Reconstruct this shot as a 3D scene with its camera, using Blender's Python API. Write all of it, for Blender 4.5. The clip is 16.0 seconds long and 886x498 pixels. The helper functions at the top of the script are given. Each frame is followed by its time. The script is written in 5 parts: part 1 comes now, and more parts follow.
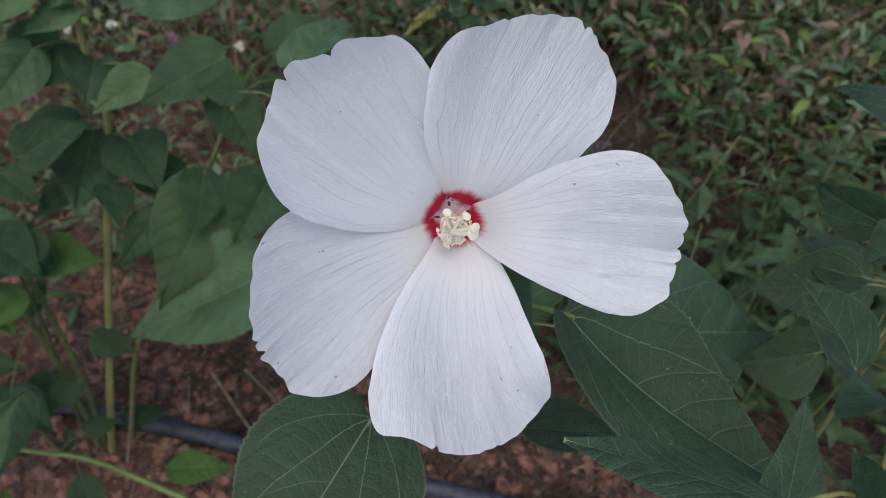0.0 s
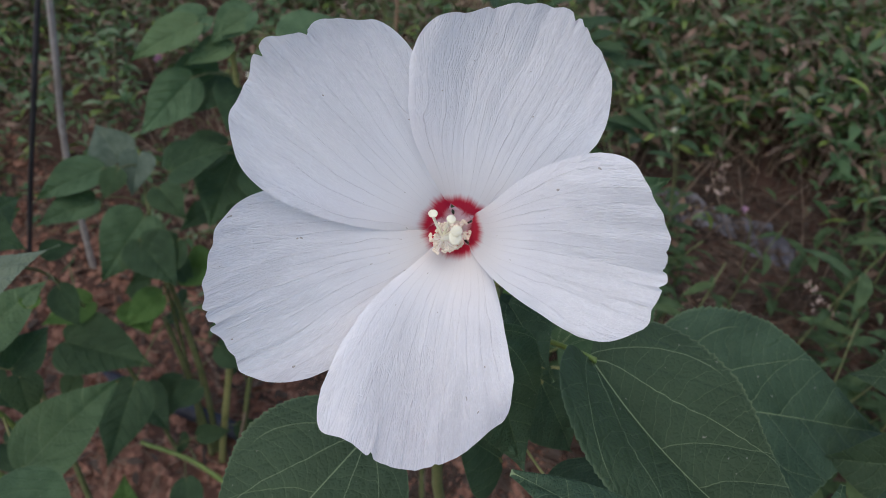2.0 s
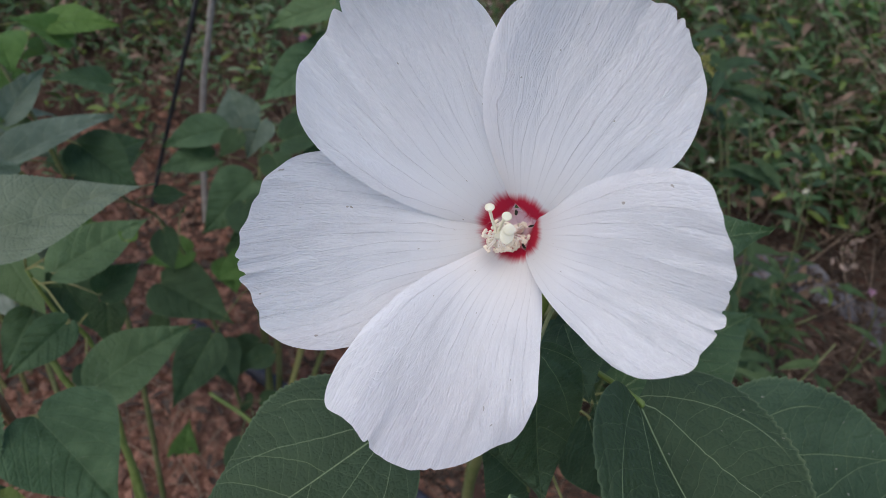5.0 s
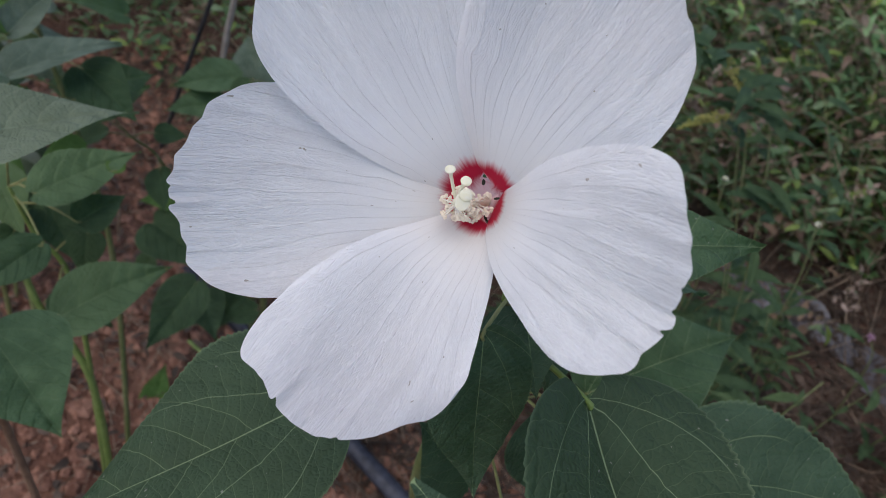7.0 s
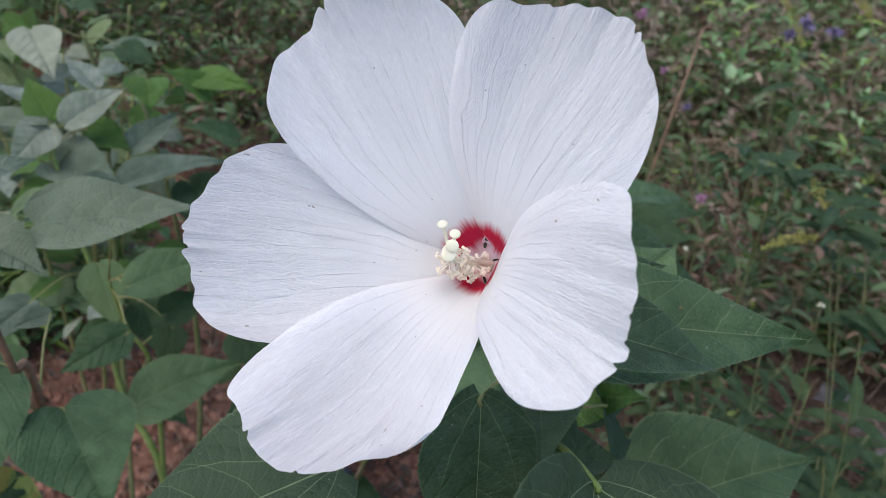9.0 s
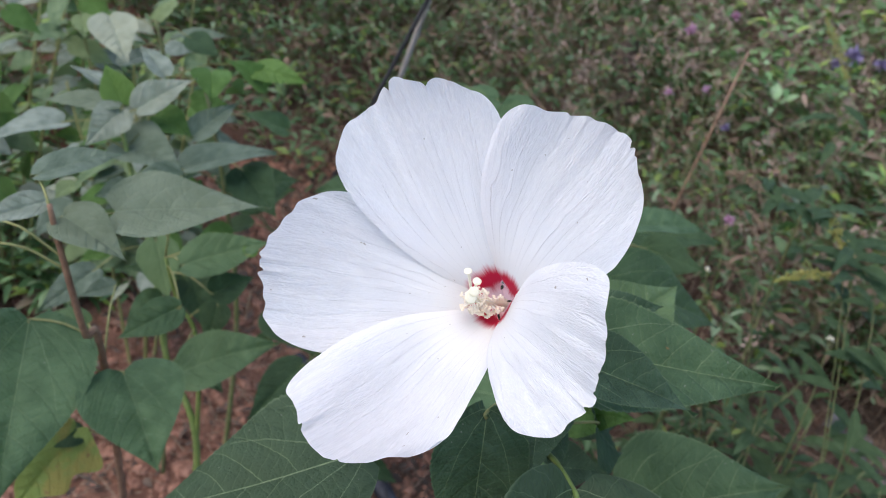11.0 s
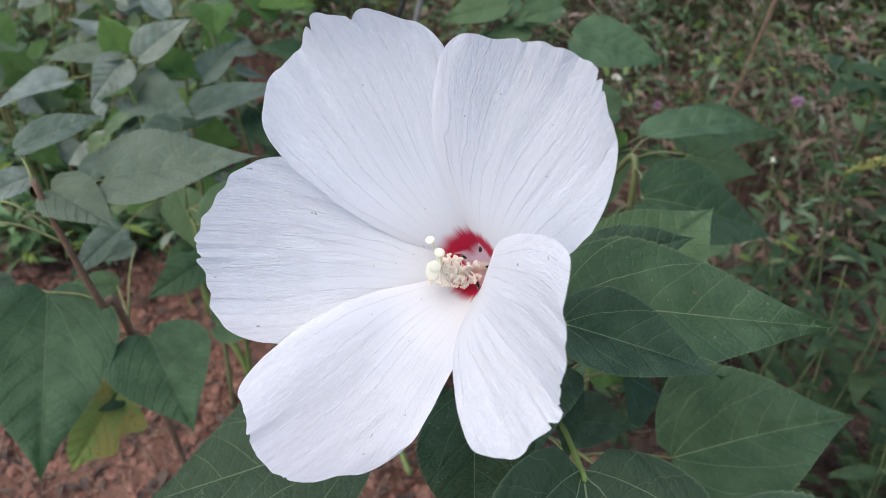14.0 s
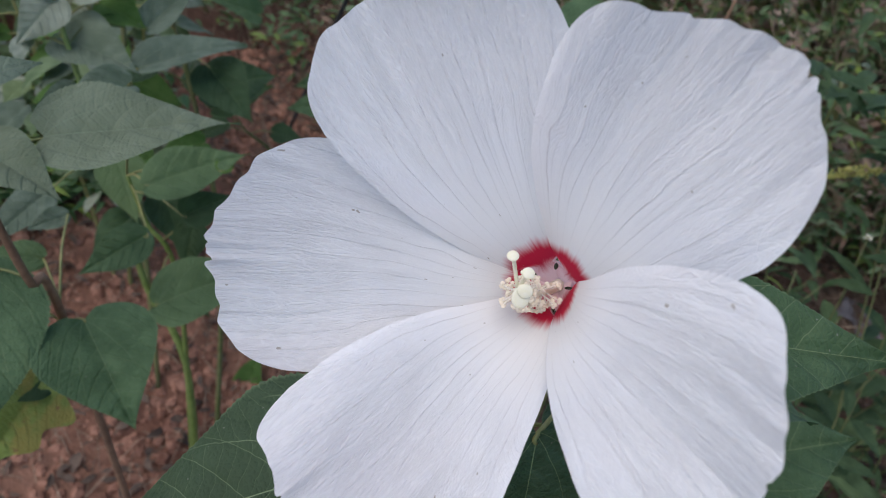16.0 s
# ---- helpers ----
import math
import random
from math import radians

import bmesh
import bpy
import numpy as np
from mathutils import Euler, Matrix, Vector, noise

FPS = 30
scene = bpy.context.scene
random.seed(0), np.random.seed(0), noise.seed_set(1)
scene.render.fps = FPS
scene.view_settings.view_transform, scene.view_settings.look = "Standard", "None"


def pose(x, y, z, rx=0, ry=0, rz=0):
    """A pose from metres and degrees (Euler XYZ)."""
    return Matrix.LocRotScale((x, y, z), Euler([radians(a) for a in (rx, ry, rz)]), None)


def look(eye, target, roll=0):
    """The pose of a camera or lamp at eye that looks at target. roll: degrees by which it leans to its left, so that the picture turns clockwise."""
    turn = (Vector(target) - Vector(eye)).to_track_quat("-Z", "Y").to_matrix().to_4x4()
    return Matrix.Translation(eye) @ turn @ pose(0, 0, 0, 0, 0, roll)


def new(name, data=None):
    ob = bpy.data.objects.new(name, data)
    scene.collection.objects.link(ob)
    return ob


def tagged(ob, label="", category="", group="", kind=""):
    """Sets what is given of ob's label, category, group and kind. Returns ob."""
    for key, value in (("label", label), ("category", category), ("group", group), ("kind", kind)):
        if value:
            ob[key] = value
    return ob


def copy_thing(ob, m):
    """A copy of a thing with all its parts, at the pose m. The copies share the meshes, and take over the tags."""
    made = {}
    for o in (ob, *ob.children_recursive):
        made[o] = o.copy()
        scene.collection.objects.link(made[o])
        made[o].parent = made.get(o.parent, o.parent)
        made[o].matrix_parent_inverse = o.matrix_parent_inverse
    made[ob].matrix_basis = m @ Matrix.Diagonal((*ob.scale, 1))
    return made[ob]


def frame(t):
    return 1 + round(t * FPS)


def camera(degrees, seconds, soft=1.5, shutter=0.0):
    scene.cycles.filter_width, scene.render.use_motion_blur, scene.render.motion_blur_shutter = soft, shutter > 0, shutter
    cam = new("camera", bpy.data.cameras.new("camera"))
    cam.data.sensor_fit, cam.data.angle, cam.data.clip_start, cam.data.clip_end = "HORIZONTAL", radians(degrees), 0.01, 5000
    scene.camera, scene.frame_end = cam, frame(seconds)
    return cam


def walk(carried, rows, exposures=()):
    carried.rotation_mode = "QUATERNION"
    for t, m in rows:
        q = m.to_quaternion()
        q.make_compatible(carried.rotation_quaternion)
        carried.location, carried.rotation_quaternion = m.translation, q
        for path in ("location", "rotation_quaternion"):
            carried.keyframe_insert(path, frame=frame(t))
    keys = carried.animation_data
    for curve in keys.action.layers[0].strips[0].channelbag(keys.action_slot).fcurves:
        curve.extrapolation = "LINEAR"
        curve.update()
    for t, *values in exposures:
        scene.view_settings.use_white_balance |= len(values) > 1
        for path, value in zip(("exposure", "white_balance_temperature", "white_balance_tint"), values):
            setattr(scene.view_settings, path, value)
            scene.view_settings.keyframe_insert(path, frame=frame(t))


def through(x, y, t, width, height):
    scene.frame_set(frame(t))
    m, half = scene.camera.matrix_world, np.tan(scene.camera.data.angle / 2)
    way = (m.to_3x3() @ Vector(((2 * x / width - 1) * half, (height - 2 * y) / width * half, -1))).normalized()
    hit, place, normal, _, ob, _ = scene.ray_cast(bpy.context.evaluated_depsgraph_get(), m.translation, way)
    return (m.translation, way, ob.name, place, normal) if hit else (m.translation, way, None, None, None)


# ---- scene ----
cam = camera(66.5, 16.0, 0.45)
cam.data.dof.use_dof = True
cam.data.dof.focus_distance = 0.275
cam.data.dof.aperture_fstop = 14
PATH = [
    (0, (0.0523, -0.2460, 1.0605), (-0.2292, 1.2353, -0.2534), 7.23),
    (0.5, (0.0609, -0.2450, 1.0488), (-0.2845, 1.2452, -0.2396), 8.27),
    (1, (0.0826, -0.2395, 1.0299), (-0.4218, 1.2844, -0.1631), 8.28),
    (1.5, (0.0964, -0.2274, 1.0337), (-0.5409, 1.2442, -0.1614), 5.55),
    (2, (0.1288, -0.2194, 1.0330), (-0.6391, 1.1923, -0.1577), 2.87),
    (2.5, (0.1298, -0.2097, 1.0587), (-0.8045, 1.1219, -0.1049), -1.84),
    (3, (0.1606, -0.2239, 1.0556), (-0.8291, 1.0432, -0.1340), -0.38),
    (3.5, (0.1622, -0.2281, 1.0331), (-0.8284, 1.0454, -0.1489), 2.22),
    (4, (0.1434, -0.2163, 1.0199), (-0.8200, 1.0869, -0.1521), 4.18),
    (4.2, (0.1361, -0.2141, 1.0169), (-0.8293, 1.0882, -0.1544), 4.75),
    (6.3, (0.1637, -0.1719, 1.0159), (-0.9473, 0.9941, -0.1699), 11.85),
    (6.5, (0.1649, -0.1806, 1.0072), (-0.9412, 0.9954, -0.1734), 12.25),
    (7, (0.1527, -0.1702, 1.0001), (-0.8726, 1.0452, -0.2130), 15.46),
    (7.5, (0.1264, -0.1663, 0.9945), (-0.8599, 1.0804, -0.2191), 18.67),
    (8, (0.1411, -0.1472, 0.9715), (-0.9712, 1.0780, -0.1517), 17.90),
    (8.5, (0.1614, -0.1222, 0.9661), (-1.1551, 1.0603, 0.0340), 15.53),
    (9, (0.1970, -0.1462, 0.9852), (-1.2115, 0.9150, 0.0419), 10.55),
    (9.2, (0.1929, -0.1563, 0.9935), (-1.2230, 0.8751, 0.0283), 9.75),
    (11.3, (0.2354, -0.1744, 1.0393), (-1.1741, 0.8237, 0.0306), 15.64),
    (11.5, (0.2385, -0.1655, 1.0286), (-1.1528, 0.8590, 0.0213), 16.57),
    (12, (0.2209, -0.1425, 1.0311), (-1.1662, 0.7908, -0.0665), 13.50),
    (12.5, (0.2183, -0.1370, 1.0324), (-1.1763, 0.7536, -0.0910), 11.83),
    (13, (0.2141, -0.1389, 1.0360), (-1.2088, 0.6862, -0.1019), 9.32),
    (13.5, (0.1993, -0.1292, 1.0437), (-1.2114, 0.5848, -0.1811), 5.53),
    (14, (0.1968, -0.1066, 1.0378), (-1.1618, 0.6641, -0.2112), 6.44),
    (14.5, (0.1873, -0.1203, 1.0356), (-1.1664, 0.6650, -0.2098), 7.96),
    (15, (0.1700, -0.1204, 1.0286), (-1.1421, 0.6967, -0.2405), 10.60),
    (15.5, (0.1636, -0.1278, 1.0190), (-1.1015, 0.7384, -0.2652), 12.66),
    (16, (0.1280, -0.1298, 1.0068), (-1.0837, 0.8252, -0.2658), 15.01),
]
walk(cam, [(t, look(eye, aim, roll)) for t, eye, aim, roll in PATH],
     exposures=[(t, stops, 6950, 13) for t, stops in (
         (0, 0.52), (1, 0.54), (2.5, 0.48), (3.5, 0.45), (4, 0.46), (6.5, 0.60), (7, 0.47), (7.5, 0.46), (8, 0.47), (9, 0.88), (11.5, 1.14), (12.5, 1.04), (13, 1.08), (13.5, 1.06), (14.5, 0.92), (15.5, 0.84), (16, 0.62))])

# ---- sky and sun ----
world = bpy.data.worlds.new("world")
scene.world = world
world.use_nodes = True
wn = world.node_tree
sky = wn.nodes.new("ShaderNodeTexSky")
sky.sky_type = "NISHITA"
sky.sun_disc = False
sky.sun_elevation = radians(38)
sky.sun_rotation = radians(200)
sky.air_density, sky.dust_density, sky.ozone_density = 1.0, 1.0, 2.0
wn.links.new(sky.outputs[0], wn.nodes["Background"].inputs[0])
wn.nodes["Background"].inputs[1].default_value = 0.15
sun = new("sun", bpy.data.lights.new("sun", "SUN"))
sun.data.energy, sun.data.angle, sun.data.color = 1.0, radians(40), (1.0, 0.97, 0.93)
sun.matrix_world = look((0.3, -0.6, 1.6), (0, 0, 0))


# ---- materials ----
class Nodes:
    """Short hand for node materials."""

    def __init__(self, name):
        self.mat = bpy.data.materials.new(name)
        self.mat.use_nodes = True
        self.t = self.mat.node_tree
        self.bsdf = self.t.nodes["Principled BSDF"]
        self.out = self.t.nodes["Material Output"]

    def put(self, socket, value):
        if hasattr(value, "is_output"):
            self.t.links.new(value, socket)
        elif isinstance(value, (tuple, list)) and len(value) == 3 and socket.type == "RGBA":
            socket.default_value = (*value, 1)
        else:
            socket.default_value = value

    def m(self, op, a, b=0.0, c=0.0):
        n = self.t.nodes.new("ShaderNodeMath")
        n.operation = op
        for i, x in enumerate((a, b, c)):
            self.put(n.inputs[i], x)
        return n.outputs[0]

    def step(self, x, lo, hi, a=0.0, b=1.0):
        n = self.t.nodes.new("ShaderNodeMapRange")
        n.interpolation_type = "SMOOTHSTEP"
        for i, v in enumerate((x, lo, hi, a, b)):
            self.put(n.inputs[i], v)
        return n.outputs[0]

    def mix(self, f, a, b, how="MIX"):
        n = self.t.nodes.new("ShaderNodeMix")
        n.data_type, n.blend_type = "RGBA", how
        self.put(n.inputs[0], f), self.put(n.inputs[6], a), self.put(n.inputs[7], b)
        return n.outputs[2]

    def noise(self, scale, detail=3.0, vec=None, rough=0.55):
        n = self.t.nodes.new("ShaderNodeTexNoise")
        n.inputs["Scale"].default_value, n.inputs["Detail"].default_value = scale, detail
        n.inputs["Roughness"].default_value = rough
        if vec is not None:
            self.t.links.new(vec, n.inputs["Vector"])
        return n.outputs[0]

    def voronoi(self, scale, vec=None, feature="DISTANCE_TO_EDGE"):
        n = self.t.nodes.new("ShaderNodeTexVoronoi")
        n.feature = feature
        n.inputs["Scale"].default_value = scale
        if vec is not None:
            self.t.links.new(vec, n.inputs["Vector"])
        return n.outputs[0]

    def obj(self):
        return self.t.nodes.new("ShaderNodeTexCoord").outputs["Object"]

    def uv(self):
        n = self.t.nodes.new("ShaderNodeSeparateXYZ")
        self.t.links.new(self.t.nodes.new("ShaderNodeTexCoord").outputs["UV"], n.inputs[0])
        return n.outputs[0], n.outputs[1]

    def vec(self, x, y, z=0.0):
        n = self.t.nodes.new("ShaderNodeCombineXYZ")
        for i, v in enumerate((x, y, z)):
            self.put(n.inputs[i], v)
        return n.outputs[0]

    def rand(self):
        return self.t.nodes.new("ShaderNodeObjectInfo").outputs["Random"]

    def island(self):
        return self.t.nodes.new("ShaderNodeNewGeometry").outputs["Random Per Island"]

    def finish(self, color, rough=0.6, bump=None, strength=0.3, depth=0.001, through=None, amount=0.25, spec=0.5):
        self.put(self.bsdf.inputs["Base Color"], color)
        self.put(self.bsdf.inputs["Roughness"], rough)
        self.bsdf.inputs["Specular IOR Level"].default_value = spec
        nrm = None
        if bump is not None:
            n = self.t.nodes.new("ShaderNodeBump")
            n.inputs["Strength"].default_value, n.inputs["Distance"].default_value = strength, depth
            self.put(n.inputs["Height"], bump)
            nrm = n.outputs[0]
            self.t.links.new(nrm, self.bsdf.inputs["Normal"])
        if through is not None:
            tr = self.t.nodes.new("ShaderNodeBsdfTranslucent")
            self.put(tr.inputs[0], through)
            if nrm is not None:
                self.t.links.new(nrm, tr.inputs["Normal"])
            mx = self.t.nodes.new("ShaderNodeMixShader")
            mx.inputs[0].default_value = amount
            self.t.links.new(self.bsdf.outputs[0], mx.inputs[1])
            self.t.links.new(tr.outputs[0], mx.inputs[2])
            self.t.links.new(mx.outputs[0], self.out.inputs[0])
        return self.mat


def muted(c):
    """A leaf colour drawn a little towards a slightly bluish grey."""
    grey = 0.3 * c[0] + 0.6 * c[1] + 0.1 * c[2]
    return [0.90 * v + 0.10 * grey * w for v, w in zip(c, (1.0, 1.0, 1.12))]


def leaf_material(name, dark, light, vein, thin, rough=0.5, blotch=None):
    """Leaf blade: a midrib, palmate and pinnate veins, fine net, blotches, dust and a pale rim."""
    dark, light, thin = (muted(c) for c in (dark, light, thin))
    k = Nodes(name)
    s, yy = k.uv()
    y = k.m("ABSOLUTE", k.m("SUBTRACT", yy, 0.5))
    seed = k.m("MULTIPLY", k.rand(), 9)
    wob = k.m("MULTIPLY", k.m("SUBTRACT", k.noise(7, 3, k.vec(s, yy, seed)), 0.5), 0.045)
    mid = k.step(k.m("DIVIDE", y, k.m("SUBTRACT", 1.15, s)), 0.0014, 0.0038, 1, 0)
    lat = k.m("ABSOLUTE", k.m("ADD", k.m("MULTIPLY", wob, 0.5), k.m("SUBTRACT", y, k.m("SUBTRACT", k.m("MULTIPLY", s, 0.60), k.m("MULTIPLY", k.m("MULTIPLY", s, s), 0.40)))))
    lat = k.m("MULTIPLY", k.step(k.m("DIVIDE", lat, k.m("SUBTRACT", 1.0, s)), 0.0008, 0.0027, 0.9, 0), k.step(s, 0.6, 0.75, 1, 0))
    lat2 = k.m("ABSOLUTE", k.m("SUBTRACT", y, k.m("SUBTRACT", k.m("MULTIPLY", s, 1.9), k.m("MULTIPLY", k.m("MULTIPLY", s, s), 3.0))))
    lat2 = k.m("MULTIPLY", k.step(lat2, 0.0010, 0.003, 0.6, 0), k.step(s, 0.24, 0.34, 1, 0))
    q = k.m("ADD", k.m("SUBTRACT", s, k.m("MULTIPLY", y, k.m("ADD", 0.55, k.m("MULTIPLY", y, 2.2)))), wob)
    lane = k.m("ADD", k.m("DIVIDE", q, 0.15), k.m("MULTIPLY", k.m("SIGN", k.m("SUBTRACT", yy, 0.5)), 0.2))
    fr = k.m("ABSOLUTE", k.m("SUBTRACT", k.m("FRACT", lane), 0.5))
    sec = k.m("MULTIPLY", k.step(fr, 0.482, 0.497, 0, 0.6), k.step(q, 0.2, 0.3))
    lane3 = k.m("ADD", k.m("DIVIDE", k.m("ADD", q, k.m("MULTIPLY", y, 1.4)), 0.05), k.m("MULTIPLY", wob, 14))
    ter = k.step(k.m("ABSOLUTE", k.m("SUBTRACT", k.m("FRACT", lane3), 0.5)), 0.465, 0.495, 0, 0.20)
    big = k.m("MAXIMUM", k.m("MAXIMUM", mid, lat), k.m("MAXIMUM", k.m("MAXIMUM", lat2, ter), sec))
    net = k.voronoi(52, k.vec(s, yy, k.rand()))
    fine = k.step(net, 0.0, 0.08, 1, 0)
    blot = k.noise(5, 4, k.vec(s, yy, k.m("MULTIPLY", k.rand(), 7)))
    col = k.mix(k.step(blot, 0.3, 0.72), [c * 0.92 for c in dark], [c * 1.05 for c in light])
    col = k.mix(k.m("MULTIPLY", k.step(k.rand(), 0.45, 1.0), 0.4), col, (light[0] * 1.5, light[1] * 1.3, light[2] * 1.0))
    if blotch is not None:
        col = k.mix(k.step(k.noise(3.2, 3, k.vec(s, yy, seed)), 0.46, 0.60), col, blotch)
        col = k.mix(k.step(k.noise(8, 3, k.vec(yy, s, seed)), 0.66, 0.70), col, (0.24, 0.13, 0.06))
    col = k.mix(k.m("MULTIPLY", fine, 0.03), col, vein)
    col = k.mix(k.m("MULTIPLY", big, 0.85), col, vein)
    rim = k.t.nodes.new("ShaderNodeAttribute")
    rim.attribute_name = "rim"
    col = k.mix(k.m("MULTIPLY", rim.outputs["Fac"], 0.30), col, vein)
    spots = k.step(k.noise(42, 2, k.vec(s, yy, k.rand())), 0.735, 0.755)
    col = k.mix(k.m("MULTIPLY", spots, 0.6), col, (0.36, 0.36, 0.30))
    scar = k.step(k.noise(11, 2, k.vec(s, yy, k.m("MULTIPLY", k.rand(), 31))), 0.79, 0.81)
    col = k.mix(k.m("MULTIPLY", scar, 0.7), col, (0.28, 0.15, 0.06))
    puff = k.noise(26, 4, k.vec(s, yy, seed))
    dip = k.m("ADD", k.m("MULTIPLY", k.step(fr, 0.34, 0.5), 0.55), k.m("MULTIPLY", k.step(k.m("ABSOLUTE", k.m("SUBTRACT", k.m("FRACT", lane3), 0.5)), 0.25, 0.5), 0.25))
    dip = k.m("ADD", dip, k.m("MULTIPLY", k.step(y, 0.0, 0.04, 1, 0), 0.7))
    hgt = k.m("SUBTRACT", k.m("ADD", k.m("MULTIPLY", k.step(net, 0, 0.3), 0.30), k.m("MULTIPLY", puff, 0.9)), k.m("ADD", dip, k.m("MULTIPLY", big, 0.8)))
    r = k.m("ADD", rough, k.m("MULTIPLY", blot, 0.15))
    return k.finish(col, r, hgt, 0.6, 0.0017, thin, 0.22, 0.15)


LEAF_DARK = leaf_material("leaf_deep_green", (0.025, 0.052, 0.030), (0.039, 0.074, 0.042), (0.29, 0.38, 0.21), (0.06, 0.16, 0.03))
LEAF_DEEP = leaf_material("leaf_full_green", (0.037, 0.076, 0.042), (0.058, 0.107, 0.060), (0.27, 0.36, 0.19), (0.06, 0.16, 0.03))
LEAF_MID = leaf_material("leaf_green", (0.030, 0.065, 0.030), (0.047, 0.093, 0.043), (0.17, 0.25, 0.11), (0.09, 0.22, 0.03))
# Pale grey-green that holds the sky's sheen on the leaves in its colour.
LEAF_PALE = leaf_material("leaf_sheen_pale", (0.188, 0.238, 0.186), (0.295, 0.345, 0.280), (0.29, 0.37, 0.26), (0.10, 0.22, 0.06), 0.60)
LEAF_YOUNG = leaf_material("leaf_fresh_green", (0.058, 0.140, 0.024), (0.088, 0.185, 0.040), (0.19, 0.32, 0.09), (0.15, 0.32, 0.03))
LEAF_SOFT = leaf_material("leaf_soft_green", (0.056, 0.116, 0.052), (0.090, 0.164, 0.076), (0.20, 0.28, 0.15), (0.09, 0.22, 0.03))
# Duller grey-green, with some of the sky sheen put into the colour.
LEAF_GREY = leaf_material("leaf_sheen_grey", (0.094, 0.140, 0.098), (0.154, 0.206, 0.150), (0.24, 0.31, 0.21), (0.10, 0.22, 0.06), 0.62)
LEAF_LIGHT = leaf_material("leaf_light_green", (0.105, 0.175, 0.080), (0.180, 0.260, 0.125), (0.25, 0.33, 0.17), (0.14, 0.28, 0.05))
LEAF_CLEAR = leaf_material("leaf_clear_green", (0.042, 0.092, 0.042), (0.066, 0.126, 0.057), (0.30, 0.38, 0.20), (0.08, 0.2, 0.03))
LEAF_OLD = leaf_material("leaf_yellowing", (0.12, 0.20, 0.038), (0.18, 0.26, 0.06), (0.24, 0.28, 0.10), (0.2, 0.25, 0.03), blotch=(0.29, 0.25, 0.07))


def petal_material():
    """White petal with fine radiating veins and a crimson eye that frays outward."""
    k = Nodes("white_petal")
    s, xx = k.uv()
    a = k.m("MULTIPLY", k.m("SUBTRACT", xx, 0.5), 2)
    seed = k.m("MULTIPLY", k.rand(), 20)
    wob = k.m("SUBTRACT", k.noise(4, 2, k.vec(s, xx, seed)), 0.5)
    drift = k.noise(1.0, 2, k.vec(k.m("MULTIPLY", s, 1.1), k.m("MULTIPLY", a, 2.6), seed))
    lanes = k.m("ADD", k.m("ADD", k.m("MULTIPLY", a, 5.6), k.m("MULTIPLY", drift, 1.8)), k.m("MULTIPLY", wob, 0.7))
    fr = k.m("ABSOLUTE", k.m("SUBTRACT", k.m("FRACT", lanes), 0.5))
    fade = k.step(k.noise(1.0, 2, k.vec(k.m("MULTIPLY", s, 4), k.m("MULTIPLY", a, 9), seed)), 0.36, 0.60, 0.5, 1)
    line = k.m("MULTIPLY", k.m("MULTIPLY", k.step(fr, 0.480, 0.494), fade), k.step(s, 0.45, 0.95, 1, 0.1))
    lanes2 = k.m("ADD", k.m("ADD", k.m("MULTIPLY", a, 12.5), k.m("MULTIPLY", drift, 4)), k.m("MULTIPLY", wob, 2.5))
    fr2 = k.m("ABSOLUTE", k.m("SUBTRACT", k.m("FRACT", lanes2), 0.5))
    line2 = k.m("MULTIPLY", k.step(fr2, 0.465, 0.495), k.step(s, 0.25, 0.5, 0.25, 0.6))
    chevron = k.m("ADD", k.m("SUBTRACT", k.m("MULTIPLY", s, 40), k.m("MULTIPLY", k.m("SUBTRACT", 0.5, fr), 10.0)), k.m("MULTIPLY", wob, 5))
    feather = k.step(k.m("ABSOLUTE", k.m("SUBTRACT", k.m("FRACT", chevron), 0.5)), 0.36, 0.48)
    feather = k.m("MULTIPLY", k.m("MULTIPLY", feather, k.step(s, 0.34, 0.62)), k.step(k.noise(1.0, 3, k.vec(k.m("MULTIPLY", s, 9), k.m("MULTIPLY", a, 9), seed)), 0.38, 0.62))
    grain = k.vec(k.m("ADD", k.m("MULTIPLY", s, 16), k.m("MULTIPLY", wob, 3)), k.m("ADD", k.m("MULTIPLY", a, 34), k.m("MULTIPLY", wob, 4)), seed)
    branch = k.m("MULTIPLY", k.step(k.voronoi(1.0, grain), 0.0, 0.16, 1, 0), k.step(s, 0.35, 0.85, 0.0, 0.7))
    crinkle = k.noise(1.0, 6, k.vec(k.m("MULTIPLY", s, 66), k.m("MULTIPLY", a, 58), seed), 0.72)
    fibre = k.noise(1.0, 4, k.vec(k.m("ADD", k.m("MULTIPLY", s, 5), k.m("MULTIPLY", wob, 3)), k.m("ADD", k.m("MULTIPLY", a, 48), k.m("MULTIPLY", wob, 9)), seed), 0.65)
    fold = k.noise(1.0, 2, k.vec(k.m("MULTIPLY", s, 2.2), k.m("MULTIPLY", a, 9), seed))
    col = k.mix(k.noise(4, 3, k.vec(s, xx, seed)), (0.785, 0.788, 0.818), (0.840, 0.843, 0.872))
    col = k.mix(k.m("MULTIPLY", k.step(crinkle, 0.42, 0.58, 1, 0), k.step(s, 0.12, 0.5, 0.03, 0.08)), col, (0.62, 0.61, 0.64))
    col = k.mix(k.m("MULTIPLY", k.step(fibre, 0.42, 0.58, 1, 0), k.step(s, 0.12, 0.5, 0.02, 0.08)), col, (0.60, 0.59, 0.62))
    col = k.mix(k.m("MULTIPLY", line, 0.52), col, (0.44, 0.41, 0.43))
    col = k.mix(k.m("MULTIPLY", line2, 0.16), col, (0.55, 0.52, 0.54))
